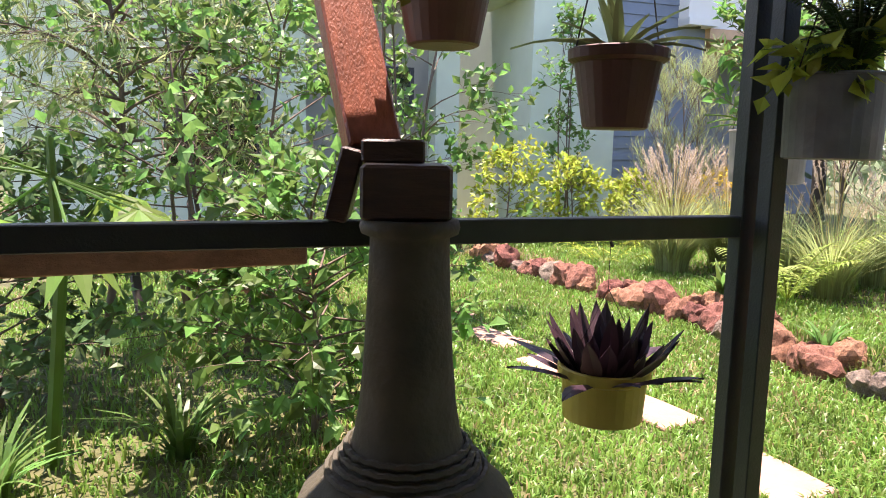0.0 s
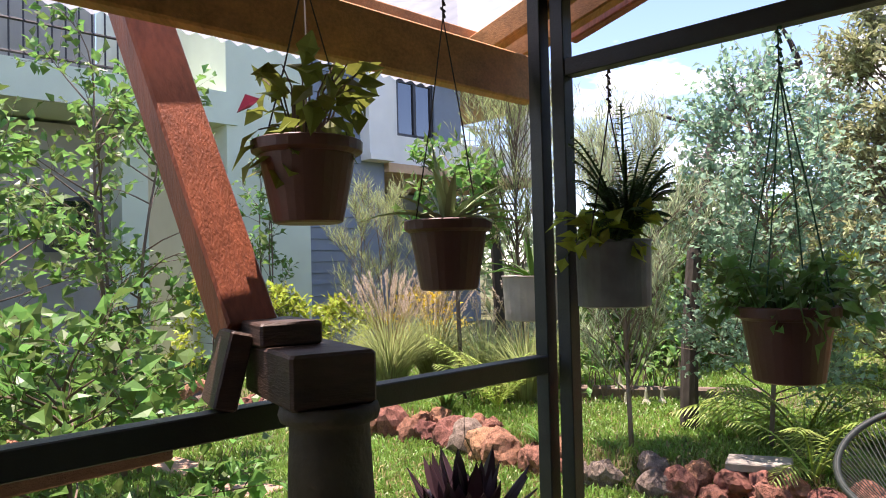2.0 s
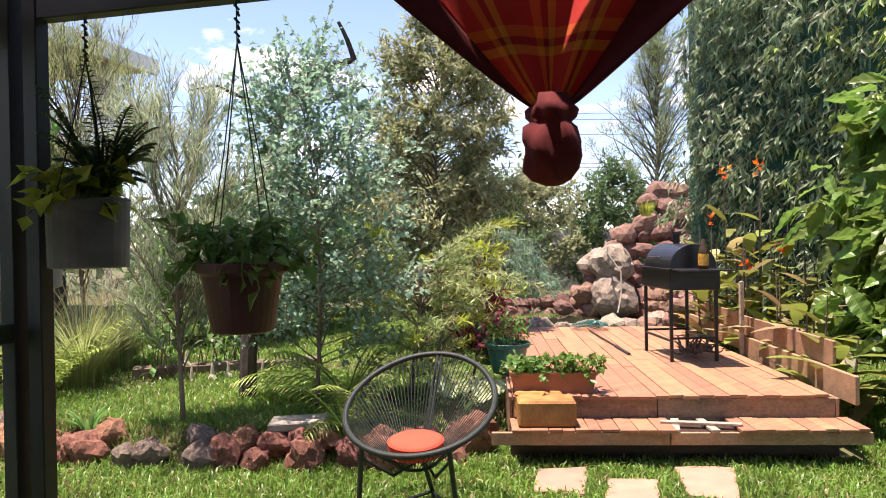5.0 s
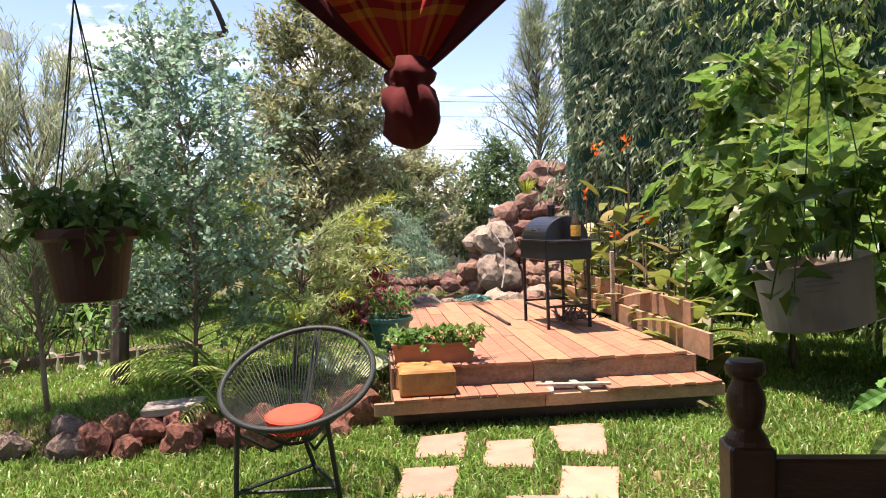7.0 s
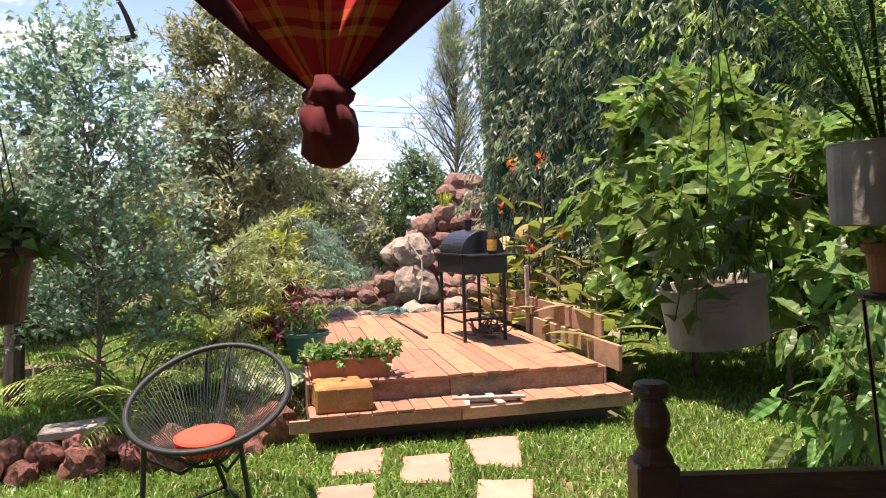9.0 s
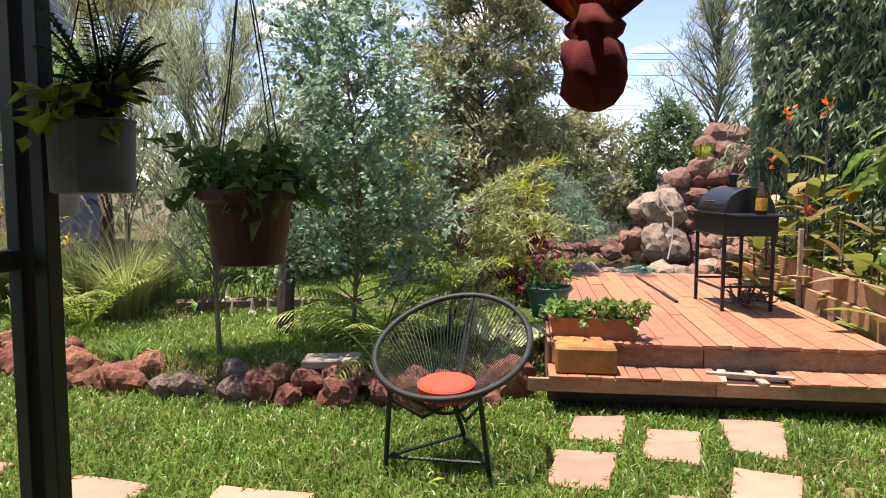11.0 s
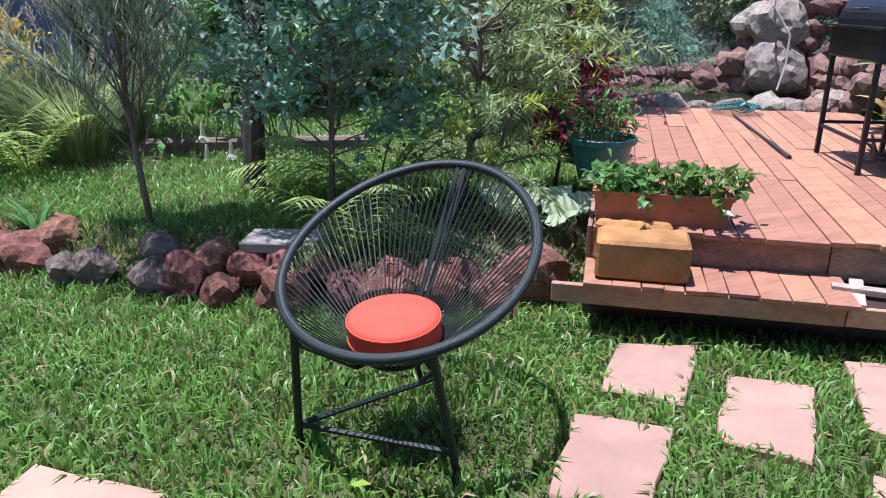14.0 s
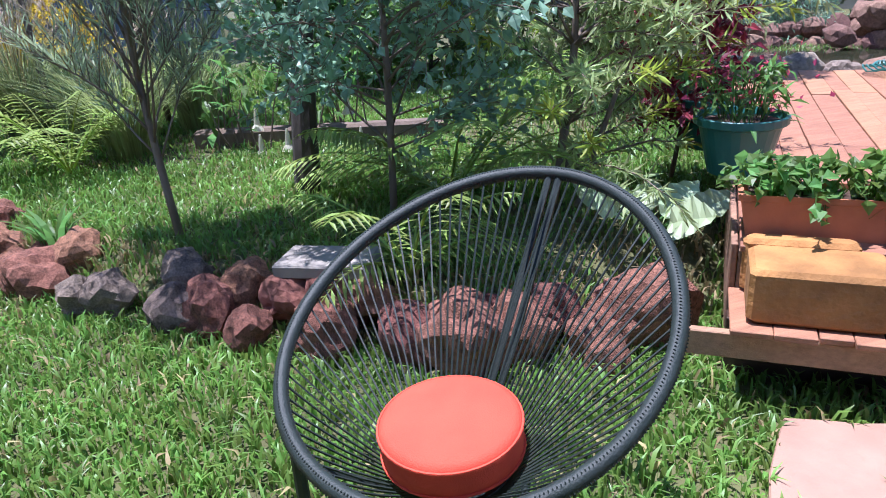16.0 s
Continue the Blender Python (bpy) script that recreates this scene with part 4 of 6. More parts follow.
# leafy boundary
def leaf_fence(a, b, height):
    rng = random.Random(31)
    a, b = Vector(a), Vector(b)
    d = (b - a).normalized()
    front = Vector((d.y, -d.x, 0))
    if front.dot(Vector((-1, 0, 0))) < 0:
        front = -front
    g = Geo()
    beam(g, a + Vector((0, 0, height / 2)), b + Vector((0, 0, height / 2)), 0.02, height, 0)
    solid("shade_net_fence", g, M["net"], "tall dark green shade-net boundary fence", "fence", "structure")
    ob = plant_thing("hedge_creeper", "tall hedge of drooping narrow leaves against the net fence", "hedge", (a + b) / 2)
    ln = (b - a).length
    dark, lite, wood = Geo(), Geo(), Geo()
    for i in range(2600):
        s, z = .12 + rng.random() * (ln - .12), height * rng.uniform(0.02, 1.06)
        bulge = 0.22 + 0.35 * noise.noise((s * .9, z * .9, 2))
        p = a + d * s + front * bulge * rng.uniform(.3, 1.25) + Vector((0, 0, z))
        tip = p + front * rng.uniform(.05, .3) + d * rng.uniform(-.25, .25) - Vector((0, 0, rng.uniform(.05, .3)))
        wood.tube([p - front * .2, p, tip], [.006, .004, .002], 3)
        # leaves towards b take the brighter colour that stands for backlight
        gg = lite if (s / ln + rng.uniform(-.3, .3)) > 0.5 else dark
        for k in range(11):
            q = p.lerp(tip, rng.random()) + rand_dir(rng) * .05
            gg.leaf(q, (rand_dir(rng) * .75 + front * .35 - Vector((0, 0, .9))).normalized(), (front * .6 + Vector((0, 0, .6)) + rand_dir(rng) * .8).normalized(), rng.uniform(.1, .19), rng.uniform(.03, .045), .15, .1)
    part("stalk", wood, M["bark"], ob)
    part("foliage", dark, M["hedge_leaf"], ob)
    part("foliage", lite, M["backlit_hedge"], ob, "brighter green foliage, coloured as if lit from behind")


leaf_fence((9.5, 6.15, 0), (7.4, -2.8, 0), 5.0)


def far_trees():
    """A belt of distant trees round the garden."""
    rng = random.Random(77)
    g = Geo()
    for i in range(64):
        a = radians(-40 + i * 3.4)
        r = rng.uniform(19, 28)
        c = Vector((math.cos(a) * r, math.sin(a) * r, 0))
        h = rng.uniform(1.6, 3.0) if 10 < math.degrees(a) < 85 else rng.uniform(3, 5.5)
        for k in range(230):
            q = c + Vector((rng.gauss(0, 1.3), rng.gauss(0, 1.3), h * (.12 + .95 * rng.random() ** .8)))
            g.leaf(q, rand_dir(rng), rand_dir(rng), rng.uniform(.3, .6), rng.uniform(.12, .25), .1)
    solid("far_trees", g, M["far"], "distant green trees round the gardens", "trees", "stuff")
    g = Geo()
    for a0, a1, r in ((-5, 75, 17.5),):
        pts = [Vector((math.cos(radians(a)) * r, math.sin(radians(a)) * r, 0)) for a in range(a0, a1, 4)]
        for p, q in zip(pts, pts[1:]):
            beam(g, p + Vector((0, 0, .8)), q + Vector((0, 0, .8)), .2, 1.6, 0)
    solid("boundary_wall", g, M["grey_wall"], "low grey boundary wall beyond the garden", "wall", "structure")


far_trees()
g = Geo()
beam(g, (5.3, .2, .85), (6.0, -2.4, .85), .15, 1.7, .01)
solid("garden_wall", g, M["shaded_wall"], "grey garden wall behind the plants, its shade darkened into the colour", "wall", "structure")


# pots and plants
def pot_mesh(name, m, r0, r1, h, parent, mat, rim=0.018, ribs=0):
    g = Geo()
    prof = [(r0 * .9, 0), (r0, .004), (r0 + (r1 - r0) * .8, h - rim * 2), (r1 * .985, h - rim * 1.9), (r1 + rim * .5, h - rim * 1.5), (r1 + rim * .55, h - .003), (r1 + rim * .3, h), (r1 - .004, h - .002), (r1 - .012, h - .03)]
    g.lathe(prof, m, 28, 0.004)
    part(name, g, mat, parent, smooth=False)
    g = Geo()
    g.lathe([(r1 - .02, h - .05), (r1 - .013, h - .028), (.02, h - .02)], m, 18, .02)
    part("soil", g, M["soil"], parent)


def hanging_pot(name, label, at, r0, r1, h, mat, hook, n=3, cord="wire", thin=.0026, bag=False, tilt=0.0):
    at, hook = Vector(at), Vector(hook)
    ob = thing(name, label, "hanging pot", at)
    m = Matrix.Translation(at) @ Matrix.Rotation(radians(tilt), 4, N)
    pot_mesh("pot", m, r0, r1, h, ob, M[mat], .004 if bag else .018)
    for i in range(n):
        a = 2 * math.pi * i / n + .6
        e = at + Vector((math.cos(a) * r1, math.sin(a) * r1, h - .008))
        k = hook - Vector((0, 0, .12))
        g = Geo()
        g.tube([e, e.lerp(k, .5) + Vector((.004, 0, 0)), k, hook], thin, 4)
        part("hanger", g, M[cord], ob)
    g = Geo()
    for i in range(7 if thin > .0015 else 1):
        g.tube([hook - Vector((0.006 * (i % 2), .006 * ((i + 1) % 2), .018 * i)), hook - Vector((-.006, .004, .018 * i + .014))], .004, 5)
    part("knot", g, M[cord], ob)
    return ob


def coleus(at, r, seed):
    rng = random.Random(seed)
    ob = plant_thing("coleus_plant", "scalloped green and reddish leaves of a potted coleus", "potted plant", at)
    st, gr, rd = Geo(), Geo(), Geo()
    for i in range(24):
        a = 2.4 * i
        d = Vector((math.cos(a), math.sin(a), 0))
        top = Vector(at) + d * r * rng.uniform(.3, 1.45) + Vector((0, 0, rng.uniform(.03, .24)))
        st.tube([Vector(at) + d * .03, Vector(at).lerp(top, .6) + Vector((0, 0, .03)), top], [.004, .003, .002], 4)
        for k in range(4):
            ld = (rand_dir(rng) + d * .6 + Vector((0, 0, -.1))).normalized()
            (rd if rng.random() < .02 else gr).leaf(top - Vector((0, 0, .03 * k)), ld, (Vector((0, 0, 1)) + rand_dir(rng) * .5).normalized(), rng.uniform(.06, .095), rng.uniform(.045, .07), .12, .2)
    part("stalk", st, M["bark"], ob)
    part("foliage", gr, M["olive_dark"], ob)
    part("foliage", rd, M["maroon"], ob, "reddish leaves")


def rosette(at, n, length, width, mat, seed, label, name="aloe_plant", up=.9, cat="potted plant", droop=.45, base_r=.012):
    rng = random.Random(seed)
    ob = plant_thing(name, label, cat, at)
    for i in range(n):
        a = 2.4 * i + rng.uniform(-.2, .2)
        d = Vector((math.cos(a), math.sin(a), 0))
        ln = length * rng.uniform(.65, 1.1)
        tilt = rng.uniform(.15, 1.0)
        pts = [Vector(at) + d * (base_r * (.3 + tilt * .7) + ln * tilt * t) + Vector((0, 0, ln * up * (1.15 - .7 * tilt) * t - droop * ln * tilt * t * t)) for t in (0, .2, .4, .6, .8, 1)]
        side = Vector((-d.y, d.x, 0))
        g = Geo()
        rings = []
        for p, w in zip(pts, (.8, 1, .9, .7, .42, .04)):
            w *= width / 2
            rings.append([p + side * w + Vector((0, 0, w * .45)), p + Vector((0, 0, -.0015)), p - side * w + Vector((0, 0, w * .45)), p + Vector((0, 0, .004 - w * .12))])
        g.loft(rings, False)
        part("leaf", g, mat, ob)
    return ob


def spider_leaves(at, n, length, width, mat, seed):
    """Upright shoots of stiff pointed leaves, the outer ones hanging over the rim."""
    rng = random.Random(seed)
    at = Vector(at)
    ob = plant_thing("purple_plant", "dark purple pointed leaves spreading from a hanging pot", "potted plant", at)
    for i in range(n):
        a = 2.4 * i + rng.uniform(-.3, .3)
        d = Vector((math.cos(a), math.sin(a), 0))
        side = Vector((-d.y, d.x, 0))
        out = rng.random()
        ln = length * rng.uniform(.6, 1.1)
        root = at + d * .095 * math.sqrt(out) + Vector((0, 0, -.02))
        rise, reach = (1.05 - .6 * out) * ln, (.2 + .85 * out) * ln
        sag = .8 * ln * max(0, out - .6)
        pts = [root + d * reach * t + Vector((0, 0, rise * t - sag * t * t)) for t in (0, .2, .4, .6, .8, 1)]
        g = Geo()
        rings = []
        for p, w in zip(pts, (.5, .7, 1, .95, .6, .04)):
            w *= width / 2
            rings.append([p + side * w + d * w * .3, p + Vector((0, 0, -.0015)), p - side * w + d * w * .3, p - d * w * .15 + Vector((0, 0, .003))])
        g.loft(rings, False)
        part("leaf", g, mat, ob)


def fern(at, n, length, seed, label, mat, name="fern", width=.09, up=1.3, droop=1.0):
    rng = random.Random(seed)
    ob = plant_thing(name, label, "fern", at)
    for i in range(n):
        g = Geo()
        a = 2.4 * i + rng.uniform(-.3, .3)
        frond(g, at, (math.cos(a), math.sin(a), 0), length * rng.uniform(.6, 1.1), width, 20, rng, up * rng.uniform(.6, 1.6), droop, .014)
        part("frond", g, mat, ob)


def trailing(at, r, n, leaf, mat, seed, name, label, rise=.12, drop=.15, fold=.2):
    rng = random.Random(seed)
    ob = plant_thing(name, label, "potted plant", at)
    st, g = Geo(), Geo()
    for i in range(n):
        a = rng.uniform(0, 2 * math.pi)
        d = Vector((math.cos(a), math.sin(a), 0))
        p0 = Vector(at) + d * r * rng.random() * .8
        tip = p0 + d * rng.uniform(0, r * 1.1) + Vector((0, 0, rng.uniform(-drop, rise)))
        mid = p0.lerp(tip, .5) + Vector((0, 0, rise * .5))
        st.tube([p0, mid, tip], .0022, 3)
        for k in range(5):
            q = mid.lerp(tip, k / 4)
            g.leaf(q, (rand_dir(rng) + d * .4).normalized(), (Vector((0, 0, 1)) + rand_dir(rng) * .7).normalized(), leaf[0] * rng.uniform(.6, 1.2), leaf[1] * rng.uniform(.6, 1.2), fold, .2)
    part("stalk", st, M["leaf"], ob)
    part("foliage", g, mat, ob)


hanging_pot("hanging_pot", "brown plastic pot hanging on twisted wire", (-.30, 1.62, 1.575), .085, .125, .2, "pot", (-.30, 1.62, 2.3))
coleus((-.30, 1.62, 1.755), .12, 5)
hanging_pot("hanging_pot", "brown plastic pot with a spiky aloe on wire", (.07, 1.895, 1.395), .082, .117, .2, "pot", (.07, 1.895, 2.3), 2)
rosette((.07, 1.895, 1.575), 22, .27, .03, M["aloe"], 6, "striped green spiky aloe leaves in a hanging pot")
hanging_pot("hanging_pot", "yellow plastic pot hanging below the rail", (.09, 1.79, .665), .1, .108, .14, "yellow_pot", (.09, 1.79, 1.12), 2, thin=.0011)
spider_leaves((.09, 1.79, .79), 72, .185, .046, M["purple"], 7)
hanging_pot("hanging_pot", "brown pot on green strings below the lintel", (.885, 1.565, 1.155), .083, .113, .19, "pot", (.875, 1.545, 2.05), 4, "rope", thin=.0021)
trailing((.885, 1.565, 1.33), .13, 60, (.05, .035), M["leaf"], 8, "trailing_plant", "small green trailing leaves in a hanging pot", .12, .06)
hanging_pot("hanging_grow_bag", "grey and black grow bag on wire", (.575, 1.955, 1.33), .108, .113, .2, "bag_grey", (.575, 1.955, 2.05), 2, "wire", bag=True)
trailing((.56, 1.95, 1.52), .1, 26, (.07, .05), M["lime"], 9, "pot_herb", "bright lime young leaves in the grow bag", .08, .05)
fern((.61, 1.93, 1.52), 44, .18, 10, "soft dark green feathery fern in the grow bag", M["dark_fern"], "asparagus_fern", .045, 2.0, 1.2)
wp = Vector((.48, 2.62, 1.245))
hanging_pot("hanging_grow_bag", "white grow bag with black patches hanging behind the corner posts", wp, .115, .125, .175, "bag", wp + Vector((0, 0, .95)), 3, "wire", thin=.0018, bag=True)
rosette(wp + Vector((0, 0, .16)), 14, .26, .022, M["fern_leaf"], 11, "arching strappy leaves in the white grow bag", "strap_plant")
shrub("slender_sapling", "slender sapling with pale broad leaves on a thin stem", "sapling", (.74, 7.3, 0), 2.75, .5, M["leaf"], 20, 8, (.14, .08), 12, low=.55, twig=.2, clump=3, trunk_r=.03)

# right side pots
bagc = right(2.70, .30, 1.015)
hanging_pot("hanging_grow_bag", "worn pale grow bag hanging on green strings", bagc, .135, .148, .175, "bag", bagc + Vector((0, 0, 1.1)), 4, "rope", thin=.0021, bag=True, tilt=-8)
trailing(bagc + Vector((0, 0, .18)), .18, 40, (.09, .06), M["big_leaf"], 13, "bag_plant", "broad green leaves over the grow bag", .25, .1)
m = Matrix.Translation(bagc) @ Matrix.Rotation(radians(-8), 4, N)
ob = thing("bag_print", "faded grey printed bars on the grow bag", "print", bagc)
for z, a0, a1, h in ((.148, 188, 226, .009), (.134, 192, 215, .006), (.122, 190, 222, .005), (.108, 192, 210, .005)):
    g = Geo()
    pts = [radians(a0 + (a1 - a0) * i / 10) for i in range(11)]
    rr = .135 + .0135 * z / .155 + .0035
    rows = [[m @ Vector((math.cos(a) * q, math.sin(a) * q, z + s)) for a in pts] for q, s in ((rr, 0), (rr, h))]
    g.add(rows[0] + rows[1], [(i, i + 1, i + 12, i + 11) for i in range(10)])
    part("bar", g, M["grey_wall"], ob)
fpc = right(3.18, .30, 1.335)
hanging_pot("hanging_grow_bag", "grey stained grow bag holding a fern", fpc, .142, .15, .235, "bag", fpc + Vector((0, 0, .95)), 3, "rope", thin=.0021, bag=True)
fern(fpc + Vector((0, 0, .2)), 28, .33, 14, "upright green sword fern in a grow bag", M["fern_leaf"], "sword_fern", .08, 2.2, .7)
sp = right(3.22, .30, 0)
ob = thing("plant_stand", "thin black metal plant stand with a round tray", "plant stand", sp)
g = Geo()
g.lathe([(.11, 1.125), (.115, 1.13), (.115, 1.14), (.11, 1.142)], Matrix.Translation(sp), 24)
part("tray", g, M["grill"], ob)
for i in range(3):
    a = 2.1 * i
    g = Geo()
    g.tube([sp + Vector((math.cos(a) * .1, math.sin(a) * .1, 1.128)), sp + Vector((math.cos(a) * .05, math.sin(a) * .05, .6)), sp + Vector((math.cos(a) * .13, math.sin(a) * .13, 0))], .006, 5)
    part("leg", g, M["grill"], ob)
ob = thing("flower_pot", "terracotta pot with small green leaves on the stand", "flower pot", sp + Vector((0, 0, 1.142)))
pot_mesh("pot", Matrix.Translation(sp + Vector((0, 0, 1.142))), .075, .09, .145, ob, M["terracotta"])
rosette(sp + Vector((0, 0, 1.275)), 12, .09, .04, M["big_leaf"], 15, "small pale green rosette of leaves", "succulent")
shrub("coffee_sapling", "sapling with wavy drooping glossy leaves by the stand", "sapling", (4.35, .2, 0), 1.2, .42, M["leaf"], 16, 5, (.19, .07), 16, low=.15, twig=.18, clump=4, trunk_r=.012, hang=.5, wavy=True)
shrub("coffee_sapling", "sapling with glossy ribbed leaves beside the bag", "sapling", (5.6, -.5, 0), 1.8, .6, M["big_leaf"], 24, 7, (.2, .08), 17, low=.35, twig=.18, clump=4, trunk_r=.014, hang=.6, wavy=True)


# chiminea and the timber prop on it
def chiminea():
    c = Vector((-.237, 1.29, 0))
    ob = thing("chiminea", "dark clay chiminea with a long neck, cracked at its shoulder", "chiminea", c)
    g = Geo()
    prof = [(.12, .0), (.20, .06), (.255, .25), (.27, .42), (.255, .55), (.215, .64), (.16, .69), (.13, .715), (.118, .735), (.108, .77), (.098, .83), (.09, .92), (.083, 1.05), (.079, 1.15), (.079, 1.165), (.096, 1.172), (.1, 1.185), (.096, 1.2), (.07, 1.2), (.065, 1.1)]
    g.lathe(prof, Matrix.Translation(c), 40, .006)
    part("body", g, M["clay"], ob, smooth=True)
    for z, r in ((.69, .163), (.705, .146), (.722, .134), (.738, .124)):
        g = Geo()
        n = 48
        g.tube([c + Vector((math.cos(2 * math.pi * i / n) * r, math.sin(2 * math.pi * i / n) * r, z + .003 * (i % 2))) for i in range(n)], .0075, 6, True)
        part("band", g, M["clay"], ob, "rope-like moulded band")
    g = Geo()
    g.tube([c + Vector((.09, -.10, .70)), c + Vector((.11, -.125, .66)), c + Vector((.12, -.14, .62)), c + Vector((.115, -.17, .58))], .002, 4)
    part("crack", g, M["soil"], ob)
    dirn = (c - Vector((.31, 0, 0)))
    yaw = math.degrees(math.atan2(dirn.y, dirn.x)) - 90
    ob = thing("timber_prop", "leaning red-stained timber prop on dark packing blocks", "prop", c + Vector((0, 0, 1.2)))
    g = Geo()
    g.box(pose(c.x - .05, c.y + .085, 1.253, 0, 0, yaw + 2), .175, .31, .105, .006)
    part("packing_block", g, M["dark_timber"], ob)
    g = Geo()
    g.box(pose(-.36, 1.47, 1.33, 0, 0, yaw + 3), .135, .2, .05, .005)
    part("packing_block", g, M["dark_timber"], ob)
    g = Geo()
    g.box(pose(-.465, 1.45, 1.255, 0, 14, yaw), .05, .14, .165, .005)
    part("packing_block", g, M["dark_timber"], ob)
    g = Geo()
    a, b = Vector((-.435, 1.525, 1.33)), Vector((-.735, 1.735, 2.16))
    x = (b - a).normalized()
    y = Vector((.75, -.9, 0)).cross(x).normalized()
    z = x.cross(y)
    g.box(Matrix.Translation((a + b) / 2) @ Matrix((x, y, z)).transposed().to_4x4(), (b - a).length, .125, .085, .006)
    part("post", g, M["red_timber_x"], ob)


chiminea()
g = Geo()
beam(g, left(1.17, .10, 1.082), left(3.0, .10, 1.05), .05, .058, .004)
solid("plank", g, M["plank"], "rough sawn plank tied below the rail", "plank")


# plaid curtain tied in a knot
def plaid():
    m = bpy.data.materials.new("plaid_cloth")
    m.use_nodes = True
    nt = m.node_tree
    b = nt.nodes["Principled BSDF"]
    b.inputs["Roughness"].default_value = .9
    link = nt.links.new
    uv = nt.nodes.new("ShaderNodeUVMap")
    sep = nt.nodes.new("ShaderNodeSeparateXYZ")
    link(uv.outputs[0], sep.inputs[0])
    ramps = []
    for i, (ax, k) in enumerate(((0, 3.3), (1, 3.4))):
        mu = nt.nodes.new("ShaderNodeMath")
        mu.operation = "MULTIPLY"
        mu.inputs[1].default_value = k
        link(sep.outputs[ax], mu.inputs[0])
        fr = nt.nodes.new("ShaderNodeMath")
        fr.operation = "FRACT"
        link(mu.outputs[0], fr.inputs[0])
        r = nt.nodes.new("ShaderNodeValToRGB")
        r.color_ramp.interpolation = "CONSTANT"
        els = r.color_ramp.elements
        els[0].color, els[1].color = (.62, .035, .02, 1), (.75, .20, .02, 1)
        els[1].position = .45
        for p, c in ((.62, (.30, .012, .012, 1)), (.74, (.70, .28, .03, 1)), (.88, (.62, .035, .02, 1))):
            e = els.new(p)
            e.color = c
        link(fr.outputs[0], r.inputs[0])
        ramps.append(r)
    mx = nt.nodes.new("ShaderNodeMix")
    mx.data_type = "RGBA"
    mx.inputs[0].default_value = .5
    link(ramps[0].outputs[0], mx.inputs[6])
    link(ramps[1].outputs[0], mx.inputs[7])
    wv = nt.nodes.new("ShaderNodeTexNoise")
    wv.inputs["Scale"].default_value = 400
    bp = nt.nodes.new("ShaderNodeBump")
    bp.inputs["Strength"].default_value = .2
    link(wv.outputs[0], bp.inputs["Height"])
    link(bp.outputs[0], b.inputs["Normal"])
    link(mx.outputs[2], b.inputs["Base Color"])
    tr = nt.nodes.new("ShaderNodeBsdfTranslucent")
    link(mx.outputs[2], tr.inputs[0])
    ms = nt.nodes.new("ShaderNodeMixShader")
    ms.inputs[0].default_value = .22
    link(b.outputs[0], ms.inputs[1])
    link(tr.outputs[0], ms.inputs[2])
    link(ms.outputs[0], nt.nodes["Material Output"].inputs[0])
    return m


M["plaid"] = plaid()
KS, KO = 1.585, .47   # where the curtain hangs: along the wall, and out from it


def curtain():
    ob = thing("curtain", "red and orange plaid curtain gathered into a hanging knot", "curtain", right(KS, KO, 1.55))

    def at(u, v):
        """u across from -1 to 1, v from the top 0 to the knot 1."""
        half = .66 * (1 - v) ** .92 + .045
        s = KS + u * half + .02 * (1 - v)
        o = KO + .035 * math.sin(u * 9 + v * 3) * (1 - .5 * v) + .03 * math.sin(u * 4 + 1) * (1 - v)
        return right(s, o, 2.34 - .56 * v)
    def sheet(u0, u1, nu, nv, name, mat, lift=0.0):
        me = bpy.data.meshes.new(name)
        vs = [at(u0 + (u1 - u0) * i / nu, j / nv) + N * -lift for j in range(nv + 1) for i in range(nu + 1)]
        fs = [(j * (nu + 1) + i, j * (nu + 1) + i + 1, (j + 1) * (nu + 1) + i + 1, (j + 1) * (nu + 1) + i) for j in range(nv) for i in range(nu)]
        me.from_pydata(vs, [], fs)
        lay = me.uv_layers.new(name="UVMap")
        for lp in me.loops:
            k = lp.vertex_index
            lay.data[lp.index].uv = ((k % (nu + 1)) / nu, (k // (nu + 1)) / nv * .8)
        me.materials.append(mat)
        me.polygons.foreach_set("use_smooth", [True] * len(me.polygons))
        o = new(name, me)
        o.parent = ob
        o.matrix_parent_inverse = ob.matrix_world.inverted()
        sol = o.modifiers.new("thickness", "SOLIDIFY")
        sol.thickness = .003
    sheet(-.74, .56, 48, 24, "cloth", M["plaid"])
    sheet(-1.0, -.74, 8, 24, "border", M["maroon_cloth"])
    sheet(.56, 1.0, 12, 24, "border", M["maroon_cloth"])
    g = Geo()
    rng = random.Random(5)
    c = right(KS, KO, 0)
    rings = []
    for z, r in ((1.83, .045), (1.80, .06), (1.785, .075), (1.76, .072), (1.745, .06), (1.73, .078), (1.69, .086), (1.64, .088), (1.60, .078), (1.57, .055), (1.555, .02)):
        rings.append([c + Vector((math.cos(a) * r * (1 + .16 * math.sin(3 * a + z * 40) + .08 * math.sin(7 * a - z * 25)), math.sin(a) * r * (1 + .14 * math.cos(4 * a + z * 30)), z)) for a in (2 * math.pi * j / 30 for j in range(30))])
    g.loft(rings, False)
    part("knot", g, M["maroon_cloth"], ob, "dark red cloth knot", smooth=True)


curtain()


